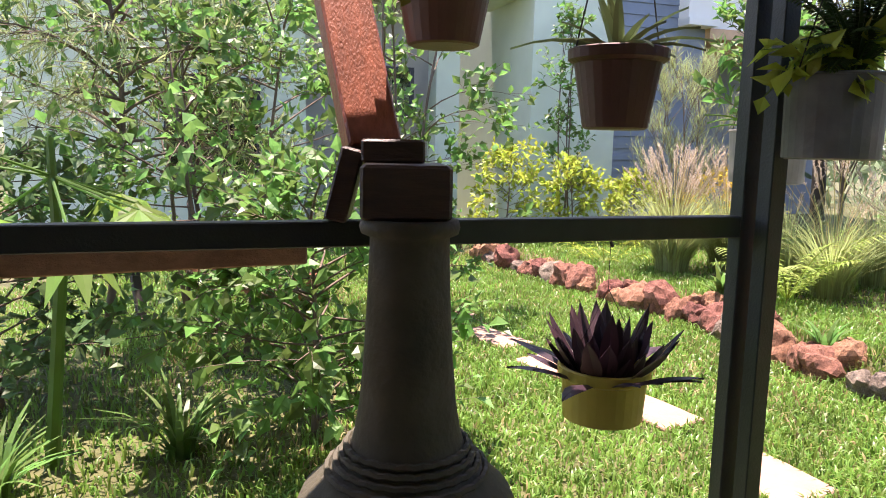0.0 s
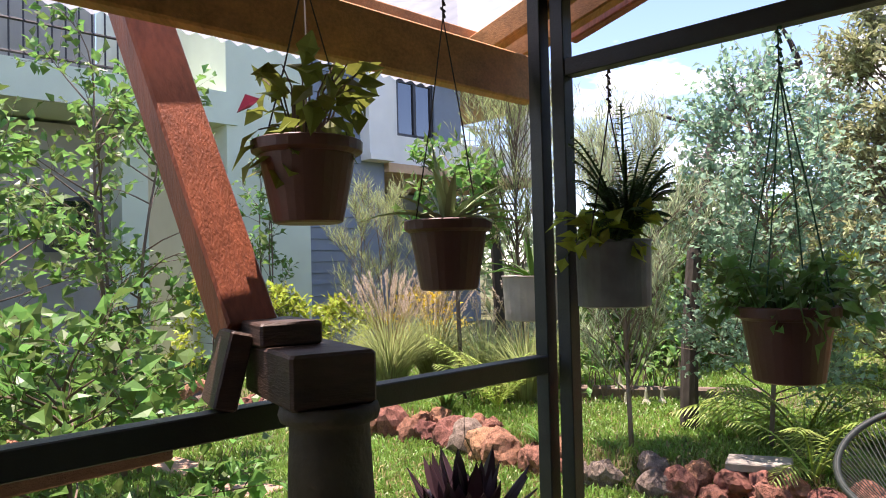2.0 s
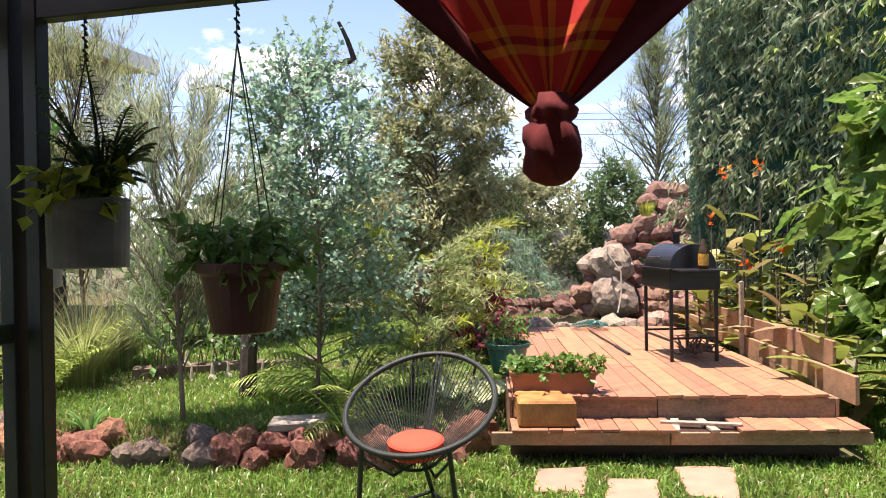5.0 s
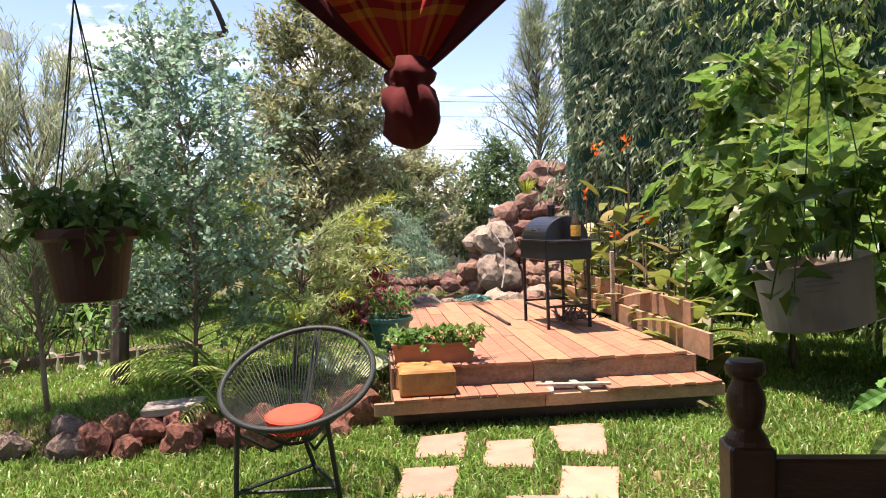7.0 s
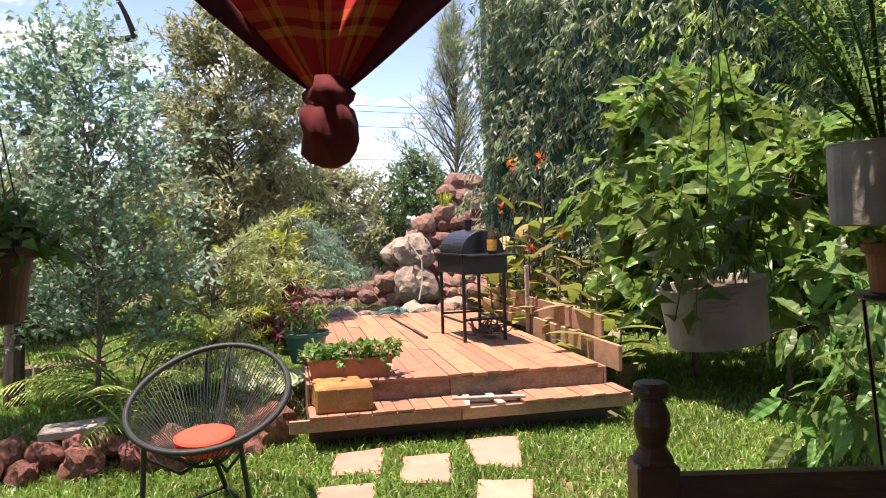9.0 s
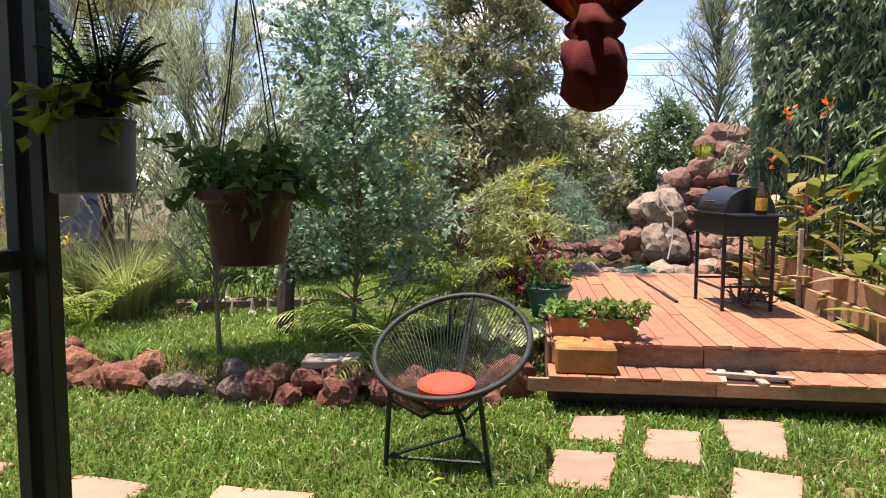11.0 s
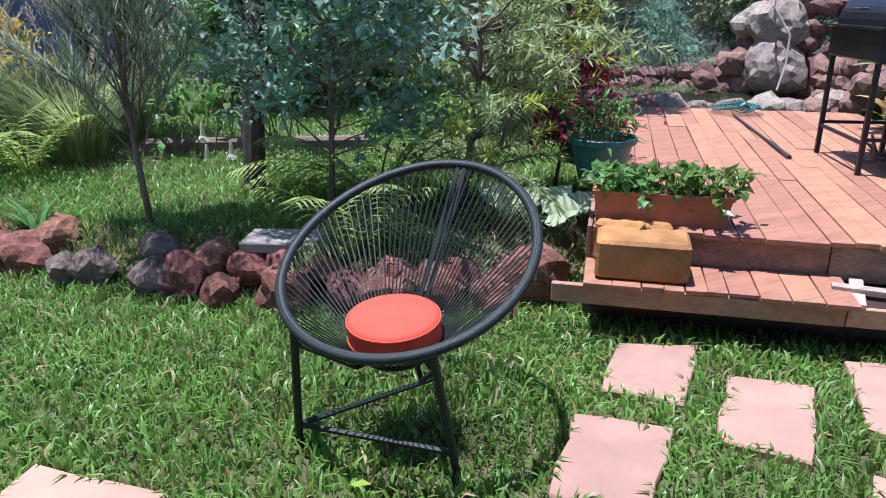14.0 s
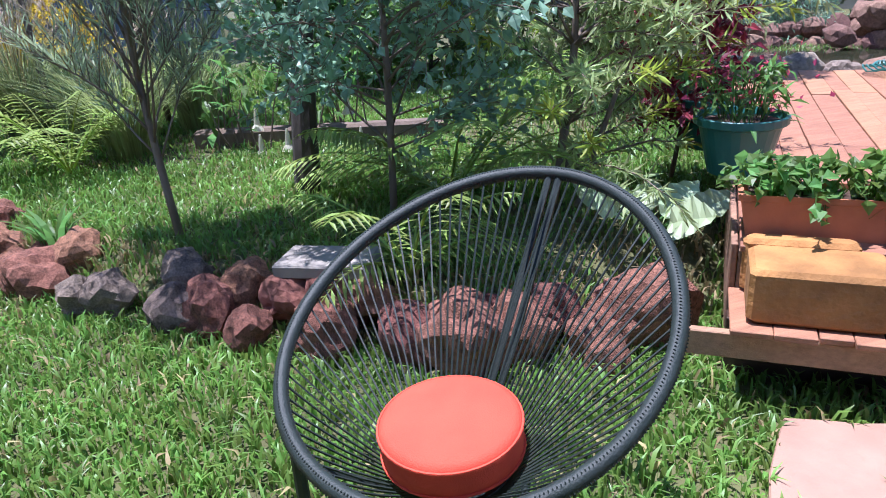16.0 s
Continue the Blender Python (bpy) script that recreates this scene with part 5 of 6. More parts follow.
# turned wooden bench end inside the veranda
def bench():
    c = Vector((1.618, .177, 0))
    ob = thing("wooden_bench", "dark turned-wood bench with a corner post and rails", "bench", c)

    def newel(p):
        g = Geo()
        g.box(Matrix.Translation(p + Vector((0, 0, .4375))) @ Matrix.Rotation(radians(YAW), 4, "Z"), .085, .085, .875, .005)
        g.lathe([(.042, .875), (.039, .885), (.029, .9), (.027, .906), (.033, .925), (.037, .95), (.035, .972), (.027, .99), (.024, .998), (.026, 1.004), (.036, 1.009), (.038, 1.02), (.036, 1.03), (.03, 1.036), (.005, 1.038)], Matrix.Translation(p), 24)
        part("post", g, M["dark_timber_b"], ob)
    newel(c)
    newel(c + U * 1.35)
    for z in (.803, .45):
        g = Geo()
        beam(g, c + U * .043 + Vector((0, 0, z)), c + U * 1.307 + Vector((0, 0, z)), .04, .085, .006)
        part("rail", g, M["dark_timber_b"], ob)
    for i in range(1, 8):
        g = Geo()
        g.lathe([(.012, .4925), (.018, .56), (.012, .62), (.018, .69), (.012, .7605)], Matrix.Translation(c + U * (.043 + 1.264 * i / 8)), 10)
        part("spindle", g, M["dark_timber_b"], ob)


bench()


# round cord chair
def chair():
    base = Vector((2.16, 2.63, 0))
    ob = thing("cord_chair", "round dark green cord chair on a three-legged steel frame", "chair", base)
    V = (N * .905 + Vector((0, 0, .425))).normalized()
    c0 = Vector((2.215, 2.675, .587))
    A, B = .378, .415
    ring = [c0 + U * A * math.cos(t) * (1 - .06 * math.sin(t)) + V * B * math.sin(t) for t in (2 * math.pi * i / 64 for i in range(64))]
    g = Geo()
    g.tube(ring, .0155, 8, True)
    part("rim", g, M["cord"], ob, smooth=True)
    g = Geo()   # cord wrapping on the rim
    wrap = []
    n = 64 * 22
    for i in range(n):
        t = 2 * math.pi * i / n
        p = c0 + U * A * math.cos(t) * (1 - .06 * math.sin(t)) + V * B * math.sin(t)
        out = (p - c0).normalized()
        up = U.cross(V)
        a = i * 2 * math.pi / 4
        wrap.append(p + (out * math.cos(a) + up * math.sin(a)) * .016)
    g.tube(wrap, .0017, 3, True)
    part("wrapping", g, M["cord"], ob)
    hub = Vector((2.135, 2.60, .325))
    hr = .10
    hub_ring = [hub + U * hr * 1.15 * math.cos(t) + N * hr * math.sin(t) + Vector((0, 0, .03 * math.sin(t))) for t in (2 * math.pi * i / 32 for i in range(32))]
    g = Geo()
    g.tube(hub_ring, .008, 6, True)
    part("seat_ring", g, M["cord"], ob)
    k = 88
    for i in range(k):
        t = 2 * math.pi * (i + .5) / k
        p = c0 + U * A * math.cos(t) * (1 - .06 * math.sin(t)) + V * B * math.sin(t)
        q = hub + U * hr * 1.15 * math.cos(t) + N * hr * math.sin(t) + Vector((0, 0, .03 * math.sin(t)))
        sag = Vector((0, 0, -.035)) * math.sin(t + 3.1) if math.sin(t) > 0 else Vector((0, 0, -.01))
        g = Geo()
        g.tube([p, p.lerp(q, .5) + sag * .6, q], .0024, 4)
        part("cord", g, M["cord"], ob)
    g = Geo()   # steel spine up the back
    top = c0 + V * B
    for o in (-.012, .012):
        g.tube([top + U * o, (top.lerp(hub, .5)) + U * o + Vector((0, 0, -.045)) + N * .02, hub + N * hr + U * o], .0085, 6)
    part("spine", g, M["cord"], ob)
    feet = [Vector((1.845, 2.69, 0)), Vector((2.215, 2.36, 0)), Vector((2.40, 2.83, 0))]
    tops = [c0 + U * A * math.cos(t) + V * B * math.sin(t) - Vector((0, 0, .012)) for t in (radians(238), radians(306))] + [hub + N * .09 - Vector((0, 0, .03))]
    for f, t in zip(feet, tops):
        g = Geo()
        g.tube([f, t], .0125, 8)
        part("leg", g, M["cord"], ob)
    for i, j in ((0, 1), (0, 2), (1, 2)):
        g = Geo()
        g.tube([feet[i].lerp(tops[i], .2), feet[j].lerp(tops[j], .2)], .0095, 6)
        part("stretcher", g, M["cord"], ob)
    g = Geo()
    g.tube([tops[0].lerp(feet[0], .12), tops[0].lerp(tops[2], .5) - Vector((0, 0, .11)), tops[2], tops[1].lerp(tops[2], .5) - Vector((0, 0, .11)), tops[1].lerp(feet[1], .12)], .0085, 6)
    part("seat_support", g, M["cord"], ob)
    cu = thing("seat_cushion", "round red-orange seat cushion in the cord chair", "cushion", hub)
    g = Geo()
    r, h = .138, .075
    tilt = Matrix.Translation(hub + Vector((-.005, 0, .022))) @ Matrix.Rotation(radians(6), 4, U)
    g.lathe([(r * .3, 0), (r * .9, .002), (r * .99, .012), (r, h * .5), (r * .99, h - .012), (r * .96, h - .003), (r * .88, h + .004), (r * .5, h + .009), (.01, h + .01)], tilt, 40, .006)
    part("pad", g, M["cushion"], cu, smooth=True)
    g = Geo()
    for z in (.012, h - .008):
        g.tube([tilt @ Vector((math.cos(t) * r * .995, math.sin(t) * r * .995, z)) for t in (2 * math.pi * i / 40 for i in range(40))], .003, 5, True)
    part("piping", g, M["cushion"], cu)


chair()


# charcoal grill
def grill():
    a, b = Vector((5.36, 3.75, 0)), Vector((5.03, 3.24, 0))
    x = (a - b).normalized()
    y = Vector((x.y, -x.x, 0))
    z0 = DECK["z"]
    c = (a + b) / 2 + y * .19 + Vector((0, 0, z0))
    R = Matrix((x, y, (0, 0, 1))).transposed().to_4x4()
    ob = thing("charcoal_grill", "black steel barrel grill on four thin legs", "grill", c)
    m = Matrix.Translation(c) @ R
    for sx in (-1, 1):
        for sy in (-1, 1):
            g = Geo()
            g.box(m @ Matrix.Translation((sx * .30, sy * .185, .30)), .025, .025, .60, .002)
            part("leg", g, M["grill"], ob)
    for sy in (-1, 1):
        g = Geo()
        g.box(m @ Matrix.Translation((0, sy * .185, .17)), .575, .018, .018, .002)
        part("brace", g, M["grill"], ob)
    for sx in (-1, 1):
        g = Geo()
        g.box(m @ Matrix.Translation((sx * .30, 0, .19)), .018, .345, .018, .002)
        part("brace", g, M["grill"], ob)
    g = Geo()
    g.box(m @ Matrix.Translation((0, 0, .665)), .68, .41, .17, .008)
    part("firebox", g, M["grill"], ob)
    g = Geo()
    rings = []
    for sx in (-.30, -.295, .295, .30):
        k = .97 if abs(sx) > .296 else 1
        rings.append([m @ Vector((sx, .195 * k * math.cos(t), .752 + .2 * k * math.sin(t))) for t in (math.pi * i / 18 for i in range(19))])
    g.loft(rings, False)
    part("lid", g, M["grill"], ob)
    g = Geo()
    g.box(m @ Matrix.Translation((0, 0, .748)), .72, .44, .012, .002)
    part("flange", g, M["grill"], ob)
    g = Geo()
    g.box(m @ Matrix.Translation((-.46, 0, .745)), .22, .40, .012, .002)
    part("side_shelf", g, M["grill"], ob)
    g = Geo()
    g.lathe([(.028, .94), (.028, 1.03), (.04, 1.035), (.04, 1.05), (.01, 1.055)], m @ Matrix.Translation((.05, 0, 0)), 14)
    part("chimney", g, M["grill"], ob)
    g = Geo()
    g.tube([m @ Vector((-.1, -.2, .84)), m @ Vector((-.1, -.235, .84)), m @ Vector((.1, -.235, .84)), m @ Vector((.1, -.2, .84))], .008, 6)
    part("handle", g, M["wire"], ob)
    bc = m @ Vector((-.45, .02, .751))
    ob = thing("bottle", "dark glass bottle with a yellow label on the shelf", "bottle", bc)
    g = Geo()
    g.lathe([(.036, 0), (.04, .01), (.04, .14), (.03, .17), (.014, .2), (.014, .235), (.005, .238)], Matrix.Translation(bc), 18)
    part("body", g, M["bottle"], ob, smooth=True)
    g = Geo()
    g.lathe([(.0405, .03), (.0412, .031), (.0412, .12), (.0405, .121)], Matrix.Translation(bc), 18)
    part("label", g, M["label"], ob, "yellow and red paper label")


grill()


# on and beside the deck
def front_things():
    d0 = Vector((*DECK["front"], 0))
    g = Geo()
    yaw = math.degrees(math.atan2(DU.y, DU.x))
    g.box(Matrix.Translation(d0 + DU * .20 + DN * -.15 + Vector((0, 0, DECK["step_z"] + .083))) @ Matrix.Rotation(radians(yaw), 4, "Z"), .355, .215, .158, .014)
    g.box(Matrix.Translation(d0 + DU * .165 + DN * -.005 + Vector((0, 0, DECK["step_z"] + .085))) @ Matrix.Rotation(radians(yaw), 4, "Z"), .31, .068, .172, .014)
    solid("stone_block", g, M["block"], "rough orange-brown sandstone block on the step", "block")
    c = d0 + DU * .27 + DN * .13 + Vector((0, 0, DECK["z"]))
    ob = thing("planter_box", "long terracotta-coloured planter trough on the deck", "planter", c)
    m = Matrix.Translation(c) @ Matrix.Rotation(radians(yaw), 4, "Z")
    g = Geo()
    rings = []
    for z, k in ((0, .92), (.115, 1.0), (.117, 1.03), (.135, 1.03), (.135, .97), (.1, .95)):
        a, b = .275 * k, .085 * (k * 1.1 - .1)
        rings.append([m @ Vector((x, y, z)) for x, y in ((-a, -b), (a, -b), (a, b), (-a, b))])
    g.loft(rings, False)
    part("trough", g, M["terracotta"], ob)
    g = Geo()
    g.box(m @ Matrix.Translation((0, 0, .11)), .5, .14, .02)
    part("soil", g, M["soil"], ob)
    for i in range(4):
        trailing(c + DU * (-.2 + .135 * i) + Vector((0, 0, .13)), .1, 26, (.055, .045), M["big_leaf" if i > 1 else "leaf"], 120 + i, "strawberry_plant", "small toothed green leaves in the planter trough", .09, .06)
    pc = d0 + DU * .0 + DN * .80 + Vector((0, 0, DECK["z"]))
    for k, (p, nm) in enumerate(((pc, "teal"), (pc + DN * .42 - DU * .1, "teal"))):
        ob = thing("flower_pot", "teal plastic pot on the deck's corner", "flower pot", p)
        pot_mesh("pot", Matrix.Translation(p), .11, .165, .23, ob, M["green_pot"], .02)
    trailing(pc + Vector((0, 0, .21)), .12, 44, (.075, .022), M["leaf"], 131, "potted_shrub", "narrow green leaves in a teal pot", .2, .0)
    rng = random.Random(9)
    ob = plant_thing("pink_flowers", "clusters of dark pink flowers over the teal pot", "flowers", pc + Vector((0, 0, .2)))
    g = Geo()
    for i in range(90):
        q = pc + Vector((rng.gauss(.08, .09), rng.gauss(.04, .09), .25 + abs(rng.gauss(0, .09))))
        g.leaf(q, rand_dir(rng), rand_dir(rng), .03, .02, .2)
    part("blossom", g, M["pink"], ob)
    shrub("maroon_shrub", "dark maroon-leaved shrub with crimson tips", "shrub", (pc.x + .1, pc.y + .55, .1), .75, .3, M["maroon"], 24, 8, (.07, .03), 132, low=.15, twig=.16, clump=5, trunk_r=.012)
    # landing net lying on the deck
    ne = Vector((5.05, 3.68, DECK["z"] + .012))
    far = Vector((6.0, 5.0, DECK["z"] + .012))
    ob = thing("pond_net", "pond net with a long pole and teal mesh", "net", ne)
    g = Geo()
    g.tube([ne, ne.lerp(far, .3)], .014, 7)
    g.tube([ne.lerp(far, .3), far], .009, 6)
    part("pole", g, M["wire"], ob)
    g = Geo()
    for i in range(10):
        r0 = .02 + .02 * i
        g.tube([far + Vector((.15, .12, .03)) + Vector((math.cos(t) * r0, math.sin(t) * r0, .05 * (1 - i / 10) + .015 * math.sin(5 * t + i))) for t in (2 * math.pi * j / 20 for j in range(20))], .006, 4, True)
    part("mesh_bag", g, M["green_pot"], ob)
    # dry root lump by the boards
    rt = d0 + DU * 1.62 + DN * 1.45 + Vector((0, 0, DECK["z"]))
    rr = random.Random(3)
    ob = thing("dry_root", "dry tangled brown root lying on the deck", "root", rt)
    for i in range(44):
        g = Geo()
        d = rand_dir(rr)
        d.z = abs(d.z) * .7
        p = rt + Vector((rr.uniform(-.12, .12), rr.uniform(-.09, .09), .05))
        limb(g, p, p + d * rr.uniform(.08, .2), .014, .003, rr, .3, 4, 4)
        part("strand", g, M["bark"], ob)
    g = Geo()
    g.box(pose(2.12, 3.95, .235, 3, -2, -34), .36, .19, .05, .006)
    solid("concrete_slab", g, M["slab"], "small weathered concrete slab on the rocks", "slab")
    rk = random.Random(19)
    for x, y, r in ((1.97, 3.95, .11), (2.1, 3.86, .12), (2.23, 3.8, .11)):
        ob = new("lava_rock", rock_mesh(rk, r, .8, 3, .4).mesh("rock", M["lava"]))
        ob.matrix_world = pose(x, y, .125, 0, 0, rk.uniform(0, 360))
        tagged(ob, "porous reddish lava rock under the concrete slab", "rock", "rock edging of the bed")


front_things()


def broad_leaves():
    rng = random.Random(37)
    at = Vector((3.3, 3.72, .165))
    ob = plant_thing("broad_leaf_plant", "low plant with large pale rounded leaves beside the deck", "plant", at)
    for i in range(7):
        a = 2.4 * i
        d = Vector((math.cos(a) * .7, math.sin(a) * .7, rng.uniform(.5, 1.1))).normalized()
        st, g = Geo(), Geo()
        tip = at + d * rng.uniform(.12, .3)
        st.tube([at, at.lerp(tip, .6) + Vector((0, 0, .02)), tip], [.007, .006, .004], 5)
        part("stalk", st, M["leaf"], ob)
        g.wavy(tip, (d + Vector((0, 0, -.3))).normalized(), (Vector((-.5, -.6, .7)) + rand_dir(rng) * .3).normalized(), rng.uniform(.14, .22), rng.uniform(.11, .17), .12, .1)
        part("leaf", g, M["aloe"], ob)


broad_leaves()


# canna lilies along the boards
def canna(base, h, seed, flowers=True):
    rng = random.Random(seed)
    base = Vector(base)
    ob = plant_thing("canna_lily", "canna lily with broad yellowing leaves and orange flowers", "flower", base, "canna lilies behind the boards")
    st, gr, br, fl = Geo(), Geo(), Geo(), Geo()
    for k in range(3):
        o = Vector((rng.uniform(-.12, .12), rng.uniform(-.12, .12), 0))
        hh = h * rng.uniform(.7, 1)
        tip = base + o * 1.4 + Vector((0, 0, hh))
        st.tube([base + o, base + o * 1.2 + Vector((0, 0, hh * .5)), tip], [.012, .01, .005], 6)
        for j in range(10):
            z = hh * (.04 + .08 * j)
            a = 2.4 * j + k
            d = Vector((math.cos(a), math.sin(a), rng.uniform(.3, 1.3))).normalized()
            g = br if rng.random() < .3 else gr
            ln = rng.uniform(.32, .58)
            p = base + o + Vector((0, 0, z))
            side = Vector((-d.y, d.x, 0)).normalized()
            pts = [p + d * ln * t - Vector((0, 0, ln * .35 * t * t)) for t in (0, .2, .45, .7, .9, 1)]
            g.blade(pts, [w * ln * .27 for w in (.25, .75, 1, .85, .4, .03)], side)
        if flowers and k == 0:
            for j in range(9):
                q = tip + Vector((rng.gauss(0, .035), rng.gauss(0, .035), rng.uniform(-.03, .13)))
                fl.leaf(q, (rand_dir(rng) + Vector((0, 0, .5))).normalized(), rand_dir(rng), rng.uniform(.05, .085), .035, .2, .2)
    part("stalk", st, M["bark"], ob)
    part("foliage", gr, M["canna_leaf"], ob)
    part("dry_foliage", br, M["straw"], ob, "dry brown leaves")
    if flowers:
        part("blossom", fl, M["orange"], ob, "orange-red petals")


for i, (s, n, h, fl) in enumerate(((2.25, .5, .8, False), (2.3, 1.0, .95, False), (2.35, 1.5, 1.15, False), (2.25, 2.0, 1.5, True), (2.45, 2.3, 2.0, True), (2.2, 2.7, 1.3, False), (2.5, 3.1, 2.1, True), (2.3, 3.6, 1.5, True), (2.75, 1.9, 1.2, False), (2.8, 2.7, 1.6, True))):
    p = Vector((*DECK["front"], 0)) + DU * s + DN * n
    canna((p.x, p.y, .05), h, 140 + i, fl)


# pond and rockery
def pond():
    c = Vector((7.5, 6.9, 0))
    g = Geo()
    n = 40
    rim = [c + DU * 1.5 * math.cos(t) + DN * 1.35 * math.sin(t) + Vector((0, 0, .2)) for t in (2 * math.pi * i / n for i in range(n))]
    g.add([c + Vector((0, 0, .2))] + rim, [(0, 1 + i, 1 + (i + 1) % n) for i in range(n)])
    solid("pond_water", g, M["water"], "still dark pond water", "water", "structure")
    rng = random.Random(51)
    reds = [rock_mesh(rng, 1, .7, 2, .3).mesh("rock", M["lava_dark"]) for _ in range(4)]
    pale = [rock_mesh(rng, 1, .85, 3, .35).mesh("rock", M["grey_rock"]) for _ in range(3)]

    def put(me, p, r, label, group):
        ob = new("garden_rock", me)
        ob.matrix_world = pose(p.x, p.y, p.z, rng.uniform(-20, 20), rng.uniform(-20, 20), rng.uniform(0, 360)) @ Matrix.Diagonal((r, r, r, 1))
        tagged(ob, label, "rock", group)
    for row, (z, off) in enumerate(((.18, 0), (.36, .1), (.52, .2))):
        for i in range(26):
            t = radians(-42 + 196 * i / 25)
            p = c + DU * (1.62 + off) * math.cos(t) + DN * (1.47 + off) * math.sin(t) + Vector((0, 0, z + rng.uniform(-.03, .03)))
            if row == 2 and i > 15:
                continue
            put(rng.choice(reds), p, rng.uniform(.13, .2), "rounded dark red-brown rock of the pond's rim", "rocks round the pond")
    for i in range(16):
        t = radians(175 + 170 * i / 15)
        p = c + DU * 1.45 * math.cos(t) + DN * 1.3 * math.sin(t) + Vector((0, 0, .26))
        put(rng.choice(pale if i % 3 else reds), p, rng.uniform(.14, .22), "pale flat rock at the pond's near edge", "rocks round the pond")
    top = Vector((9.25, 6.85, 0))
    for k in range(9):
        z = .28 + .23 * k
        w = 1.35 * (1 - k / 9.5)
        n = 11 - k
        for j in range(n):
            u = -1 + 2 * (j + rng.uniform(.1, .9)) / n
            p = top + DU * (w * u + .62 * k / 8) + DN * (.07 * k - rng.uniform(0, .3) * (1 - k / 9)) + Vector((0, 0, z + rng.uniform(-.08, .08)))
            isp = u < -.6 and k == 3
            put(rng.choice(pale if isp else reds), p, rng.uniform(.22, .34) if isp else rng.uniform(.15, .28), "pale grey boulder of the rockery" if isp else "brown rock of the rockery waterfall", "rockery rocks")
    for u, o, z, r in ((-.5, -.3, .98, .33), (-.55, -.4, .5, .36)):
        put(pale[0], top + DU * u + DN * o + Vector((0, 0, z)), r, "large pale grey boulder at the foot of the rockery", "rockery rocks")
    tuft("rockery_grass", "lime green tuft growing in the rockery", (8.9, 6.5, 1.55), 90, .3, .008, M["lime"], 55)
    g = Geo()
    pts = [Vector((8.45, 6.9, 1.35)), Vector((8.3, 6.75, 1.2)), Vector((8.32, 6.5, .9)), Vector((8.2, 6.4, .6)), Vector((8.0, 6.3, .35))]
    g.tube(pts, .012, 6)
    solid("hose", g, M["slab"], "pale garden hose hanging down the rocks", "hose")


pond()


# dead tree, log posts, left details
def dead_tree():
    ob = plant_thing("dead_tree", "dark dead trunk with bare broken branches", "tree", (2.22, 5.12, .165))
    rng = random.Random(61)
    g = Geo()
    limb(g, (2.22, 5.12, .1), (2.75, 5.55, 2.6), .07, .045, rng, .04, 8, 9)
    limb(g, (2.75, 5.55, 2.55), (3.28, 5.22, 3.0), .04, .028, rng, .12, 5, 7)
    limb(g, (3.28, 5.22, 3.0), (3.12, 5.2, 3.3), .026, .015, rng, .1, 4, 6)
    limb(g, (2.75, 5.55, 2.55), (2.25, 5.75, 2.75), .022, .012, rng, .2, 5, 6)
    limb(g, (2.25, 5.75, 2.75), (2.0, 5.75, 2.68), .012, .006, rng, .2, 4, 5)
    part("trunk", g, M["dark_bark"], ob)
    g = Geo()
    for i in range(60):
        p = Vector((3.1, 5.4, 2.95)) + rand_dir(rng) * .15
        limb(g, p, p + rand_dir(rng) * .18, .003, .001, rng, .3, 3, 3)
    part("dry_twigs", g, M["dry_red"], ob, "reddish dry twigs")
    ob = plant_thing("dead_stump", "charred upright stump behind the shrubs", "stump", (1.4, 8.55, 0))
    g = Geo()
    limb(g, (1.4, 8.55, -.05), (1.29, 8.66, 2.78), .075, .06, rng, .05, 7, 8)
    limb(g, (1.31, 8.64, 2.1), (1.46, 8.52, 2.38), .035, .026, rng, .05, 3, 6)
    part("trunk", g, M["dark_bark"], ob)


dead_tree()


def power_lines():
    ends = Vector((-10, 46, 0)), Vector((54, 12.4, 0))
    ob = thing("power_line", "thin dark overhead power lines between far poles", "power line", ends[0])
    for p in ends:
        g = Geo()
        g.tube([p, p + Vector((0, 0, 9.2))], [.14, .1], 8)
        part("pole", g, M["bark"], ob)
        g = Geo()
        beam(g, p + Vector((-.9, .5, 8.35)), p + Vector((.9, -.5, 8.35)), .1, .1, .01)
        part("crossarm", g, M["bark"], ob)
    for z0, z1 in ((8.6, 8.4), (8.3, 8.1), (7.5, 7.3), (5.9, 5.8), (5.7, 5.6)):
        g = Geo()
        g.tube([ends[0].lerp(ends[1], k / 8) + Vector((0, 0, z0 + (z1 - z0) * k / 8 - .5 * math.sin(math.pi * k / 8))) for k in range(9)], .014, 4)
        part("wire", g, M["wire"], ob)


power_lines()


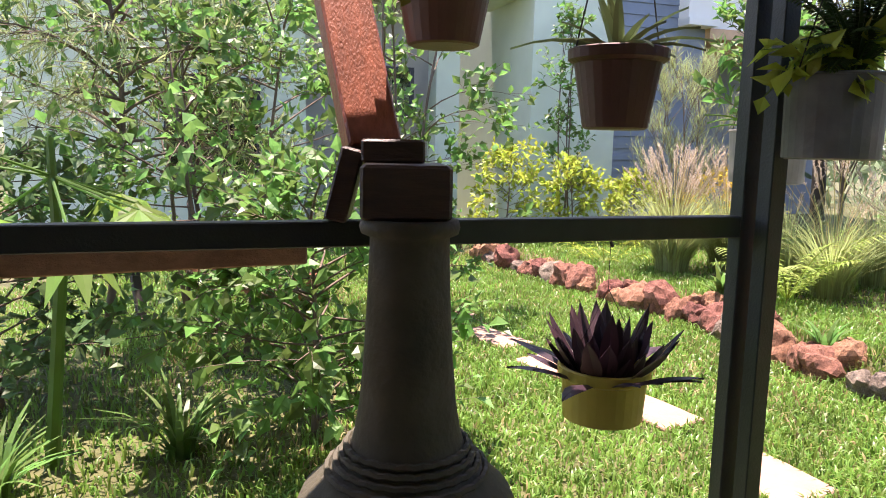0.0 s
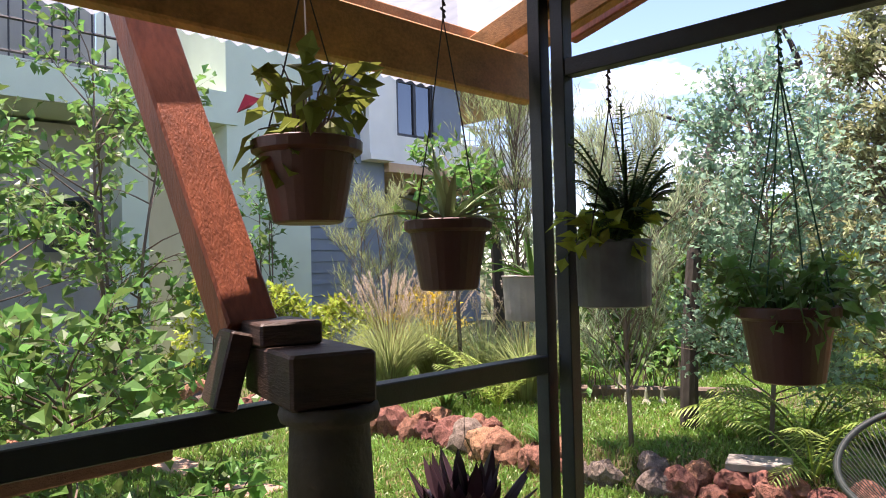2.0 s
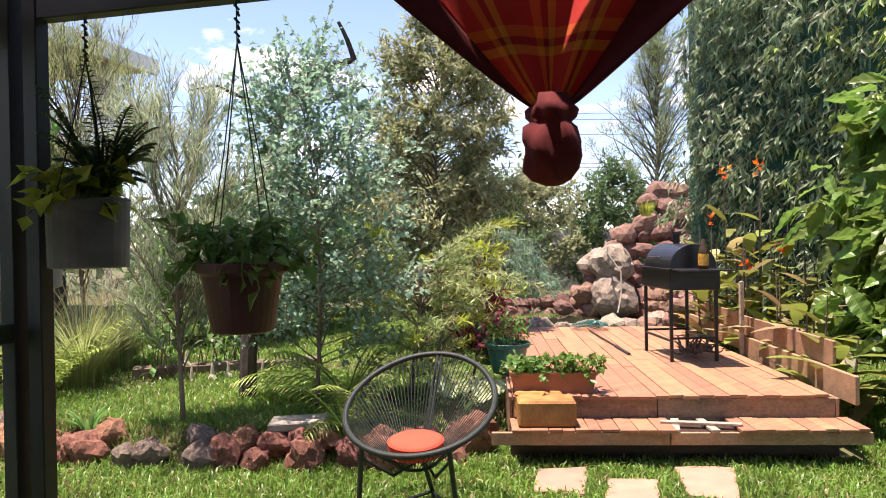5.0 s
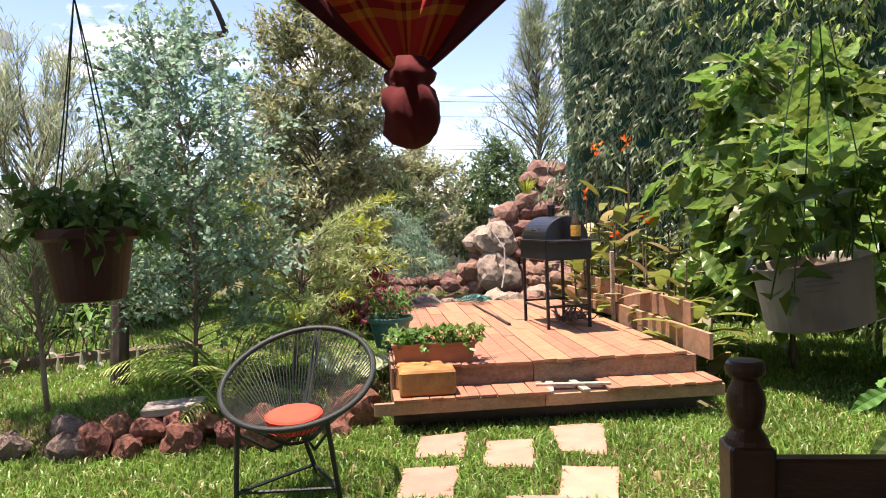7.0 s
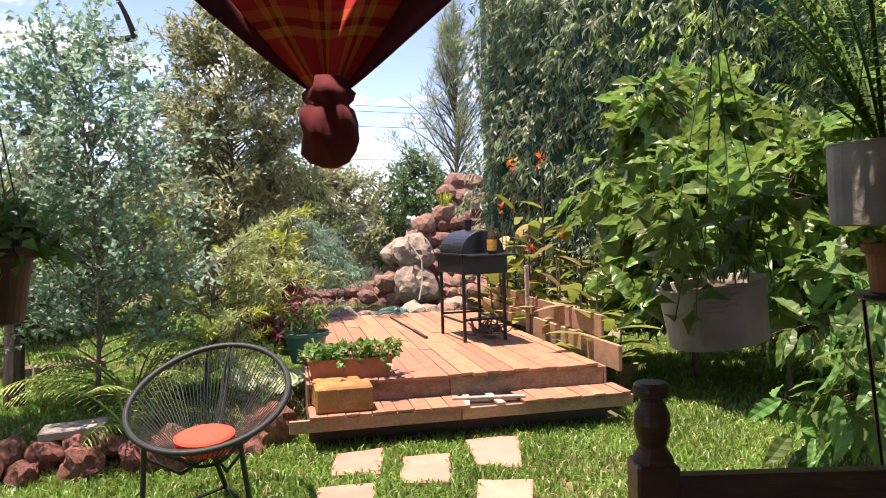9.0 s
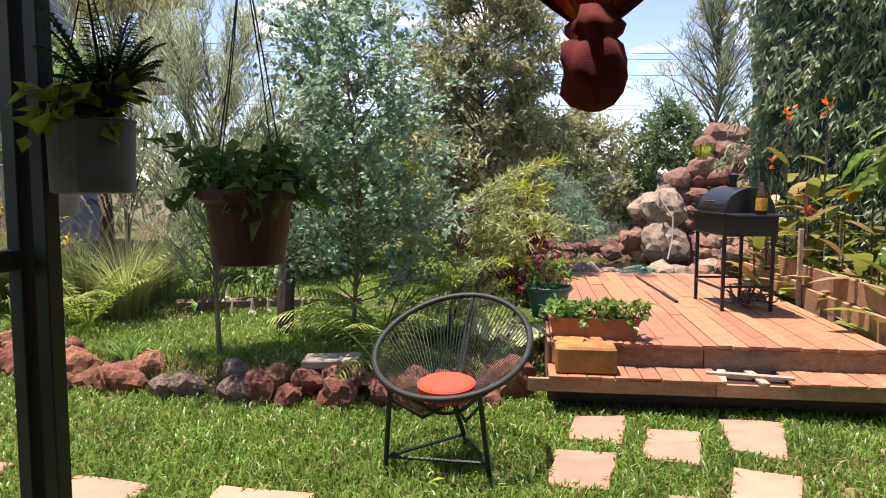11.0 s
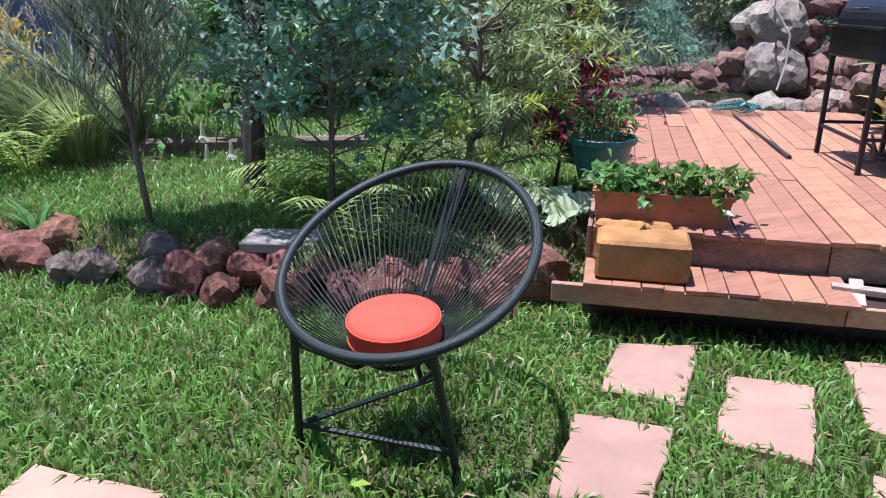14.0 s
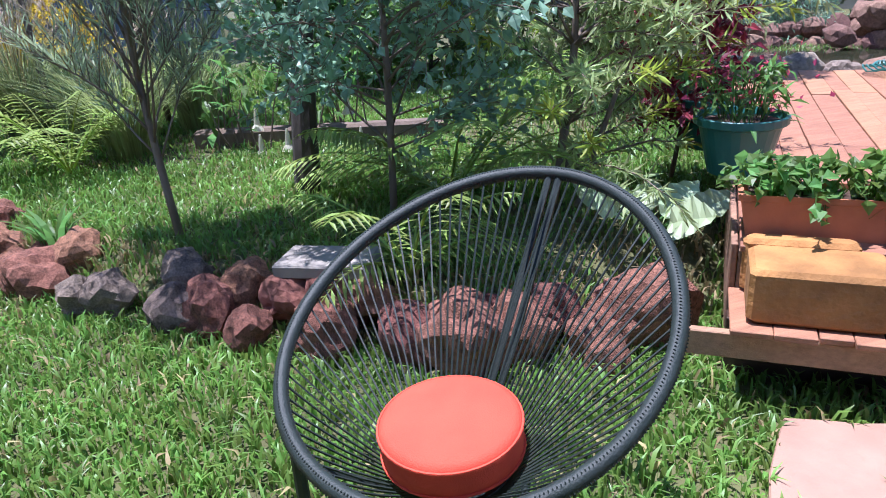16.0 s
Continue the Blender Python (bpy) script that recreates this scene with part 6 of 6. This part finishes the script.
def left_details():
    # terracotta jars lying beyond the shrubs
    for i, (x, y, r, h, tilt) in enumerate(((-3.35, 5.2, .2, .42, 0), (-2.9, 5.25, .22, .26, 0), (-3.9, 5.3, .2, .4, 70))):
        ob = thing("clay_jar", "orange terracotta garden jar on the lawn", "jar", (x, y, 0), "terracotta jars")
        m = pose(x, y, .0 if tilt == 0 else .2, tilt, 0, 30)
        g = Geo()
        g.lathe([(r * .6, 0), (r * .85, h * .3), (r, h * .65), (r * .85, h * .88), (r * .9, h), (r * .8, h), (r * .75, h * .8)], m, 24)
        part("body", g, M["terracotta"], ob, smooth=True)
        g = Geo()
        g.lathe([(r * .84, h * .9), (r * .96, h * .92), (r * .98, h * .98), (r * .88, h * 1.005)], m, 24)
        part("rim", g, M["terracotta"], ob, smooth=True)
    # big lobed leaf plant near the veranda
    rng = random.Random(71)
    ob = plant_thing("papaya_plant", "plant with large deeply lobed bright leaves", "plant", (-2.15, 2.05, 0))
    g, st = Geo(), Geo()
    st.tube([Vector((-2.15, 2.05, 0)), Vector((-2.1, 2.1, .8)), Vector((-2.12, 2.1, 1.35))], [.03, .025, .015], 7)
    for i in range(9):
        a = 2.4 * i
        d = Vector((math.cos(a), math.sin(a), rng.uniform(-.5, .6))).normalized()
        c = Vector((-2.12, 2.1, 1.15)) + d * rng.uniform(.25, .55)
        st.tube([Vector((-2.12, 2.1, 1.2)), c], [.007, .004], 5)
        for k in range(7):
            b = radians(-120 + 40 * k)
            dd = Vector((d.x * math.cos(b) - d.y * math.sin(b), d.x * math.sin(b) + d.y * math.cos(b), -.45)).normalized()
            g.leaf(c, dd, Vector((0, 0, 1)), .26 * (1 - .04 * abs(k - 3) ** 1.5), .075, .1, .25)
    part("stalk", st, M["leaf"], ob)
    part("foliage", g, M["big_leaf"], ob)
    g = Geo()
    beam(g, (-3.4, 3.9, 0), (-3.75, 4.1, .9), .06, .06, .005)
    solid("leaning_post", g, M["dark_bark"], "dark post leaning among the shrubs", "post")


left_details()


# more planting towards the house and under the trees
for i, (x, y, h, w, m) in enumerate(((-1.3, 9.0, 1.1, .55, "lime"), (-.55, 9.3, .9, .5, "lime"), (-2.2, 8.9, 1.3, .6, "lime"), (-3.0, 8.2, 1.0, .6, "leaf"))):
    shrub("croton_bush", "low yellow-green bush near the house wall", "bush", (x, y, 0), h, w, M[m], 26, 9, (.1, .045), 200 + i, low=.05, twig=.18, clump=4, trunk_r=.012, group="yellow-green bushes by the house")
shrub("feathery_shrub", "fine grey-green feathery shrub by the siding", "shrub", (-.1, 9.7, 0), 2.3, .7, M["needle"], 44, 12, (.14, .007), 210, low=.05, twig=.3, clump=8, trunk_r=.014, hang=-.9, stems=3)
shrub("climber", "slender leafy climber up the pale pier", "climber", (-1.5, 9.6, 0), 3.1, .3, M["leaf"], 36, 7, (.09, .055), 211, low=.1, twig=.15, clump=3, trunk_r=.014, stems=3)
shrub("grevillea_tree", "drooping needle-leaved grevillea tree", "tree", (-3.2, 3.3, 0), 3.3, 1.0, M["needle"], 46, 12, (.14, .009), 212, low=.4, twig=.3, clump=8, trunk_r=.03, hang=.35)
for i, (x, y) in enumerate(((-2.1, 1.75), (-1.75, 2.35))):
    tuft("bulb_plant", "strappy green leaves at the foot of the shrubs", (x, y, 0), 40, .4, .03, M["leaf"], 220 + i, spread=.06, arch=.9, category="plant")
tuft("strap_plant", "broad strappy green plant behind the rocks", (.45, 6.1, 0), 26, .38, .05, M["leaf"], 225, spread=.05, arch=.8, category="plant")
tuft("strap_plant", "broad strappy green plant beside the rocks", (1.05, 4.95, 0), 22, .24, .035, M["leaf"], 226, spread=.05, arch=.8, category="plant")


def trumpet_flowers():
    rng = random.Random(230)
    ob = plant_thing("datura_bush", "low bush with hanging white trumpet flowers", "bush", (2.3, 6.5, 0))
    st, gr = Geo(), Geo()
    for i in range(30):
        p = Vector((2.3 + rng.uniform(-.5, .7), 6.5 + rng.uniform(-.3, .3), .14))
        q = p + Vector((rng.uniform(-.15, .15), rng.uniform(-.15, .15), rng.uniform(.35, .7)))
        st.tube([p, p.lerp(q, .5) + rand_dir(rng) * .03, q], [.008, .006, .003], 4)
        for k in range(6):
            gr.leaf(q - Vector((0, 0, .05 * k)), rand_dir(rng), Vector((0, 0, 1)), rng.uniform(.1, .18), .06, .15, .2)
    part("stalk", st, M["bark"], ob)
    part("foliage", gr, M["leaf"], ob)
    for i in range(7):
        g = Geo()
        p = Vector((2.3 + rng.uniform(-.5, .7), 6.2 + rng.uniform(-.15, .2), rng.uniform(.25, .5)))
        g.lathe([(.045, -.14), (.02, -.1), (.012, -.03), (.006, 0)], Matrix.Translation(p), 8, .1)
        part("flower", g, M["white_flower"], ob, "white trumpet flower")


trumpet_flowers()
g = Geo()
beam(g, (1.7, 6.6, .22), (3.3, 6.0, .22), .12, .14, .02)
solid("log_edging", g, M["bark"], "weathered log edging the bed", "log")
g = Geo()
g.leaf(Vector((1.9, 2.37, .065)), Vector((.6, -.7, .1)), Vector((0, 0, 1)), .07, .035, .3, -.2)
solid("fallen_leaf", g, M["lime"], "yellow fallen leaf on the lawn", "leaf")
shrub("yellow_bush", "small yellow-leaved bush in the far bed", "bush", (.5, 9.6, 0), .95, .6, M["yellow_leaf"], 30, 10, (.07, .03), 231, low=.05, twig=.15, clump=5, trunk_r=.01)
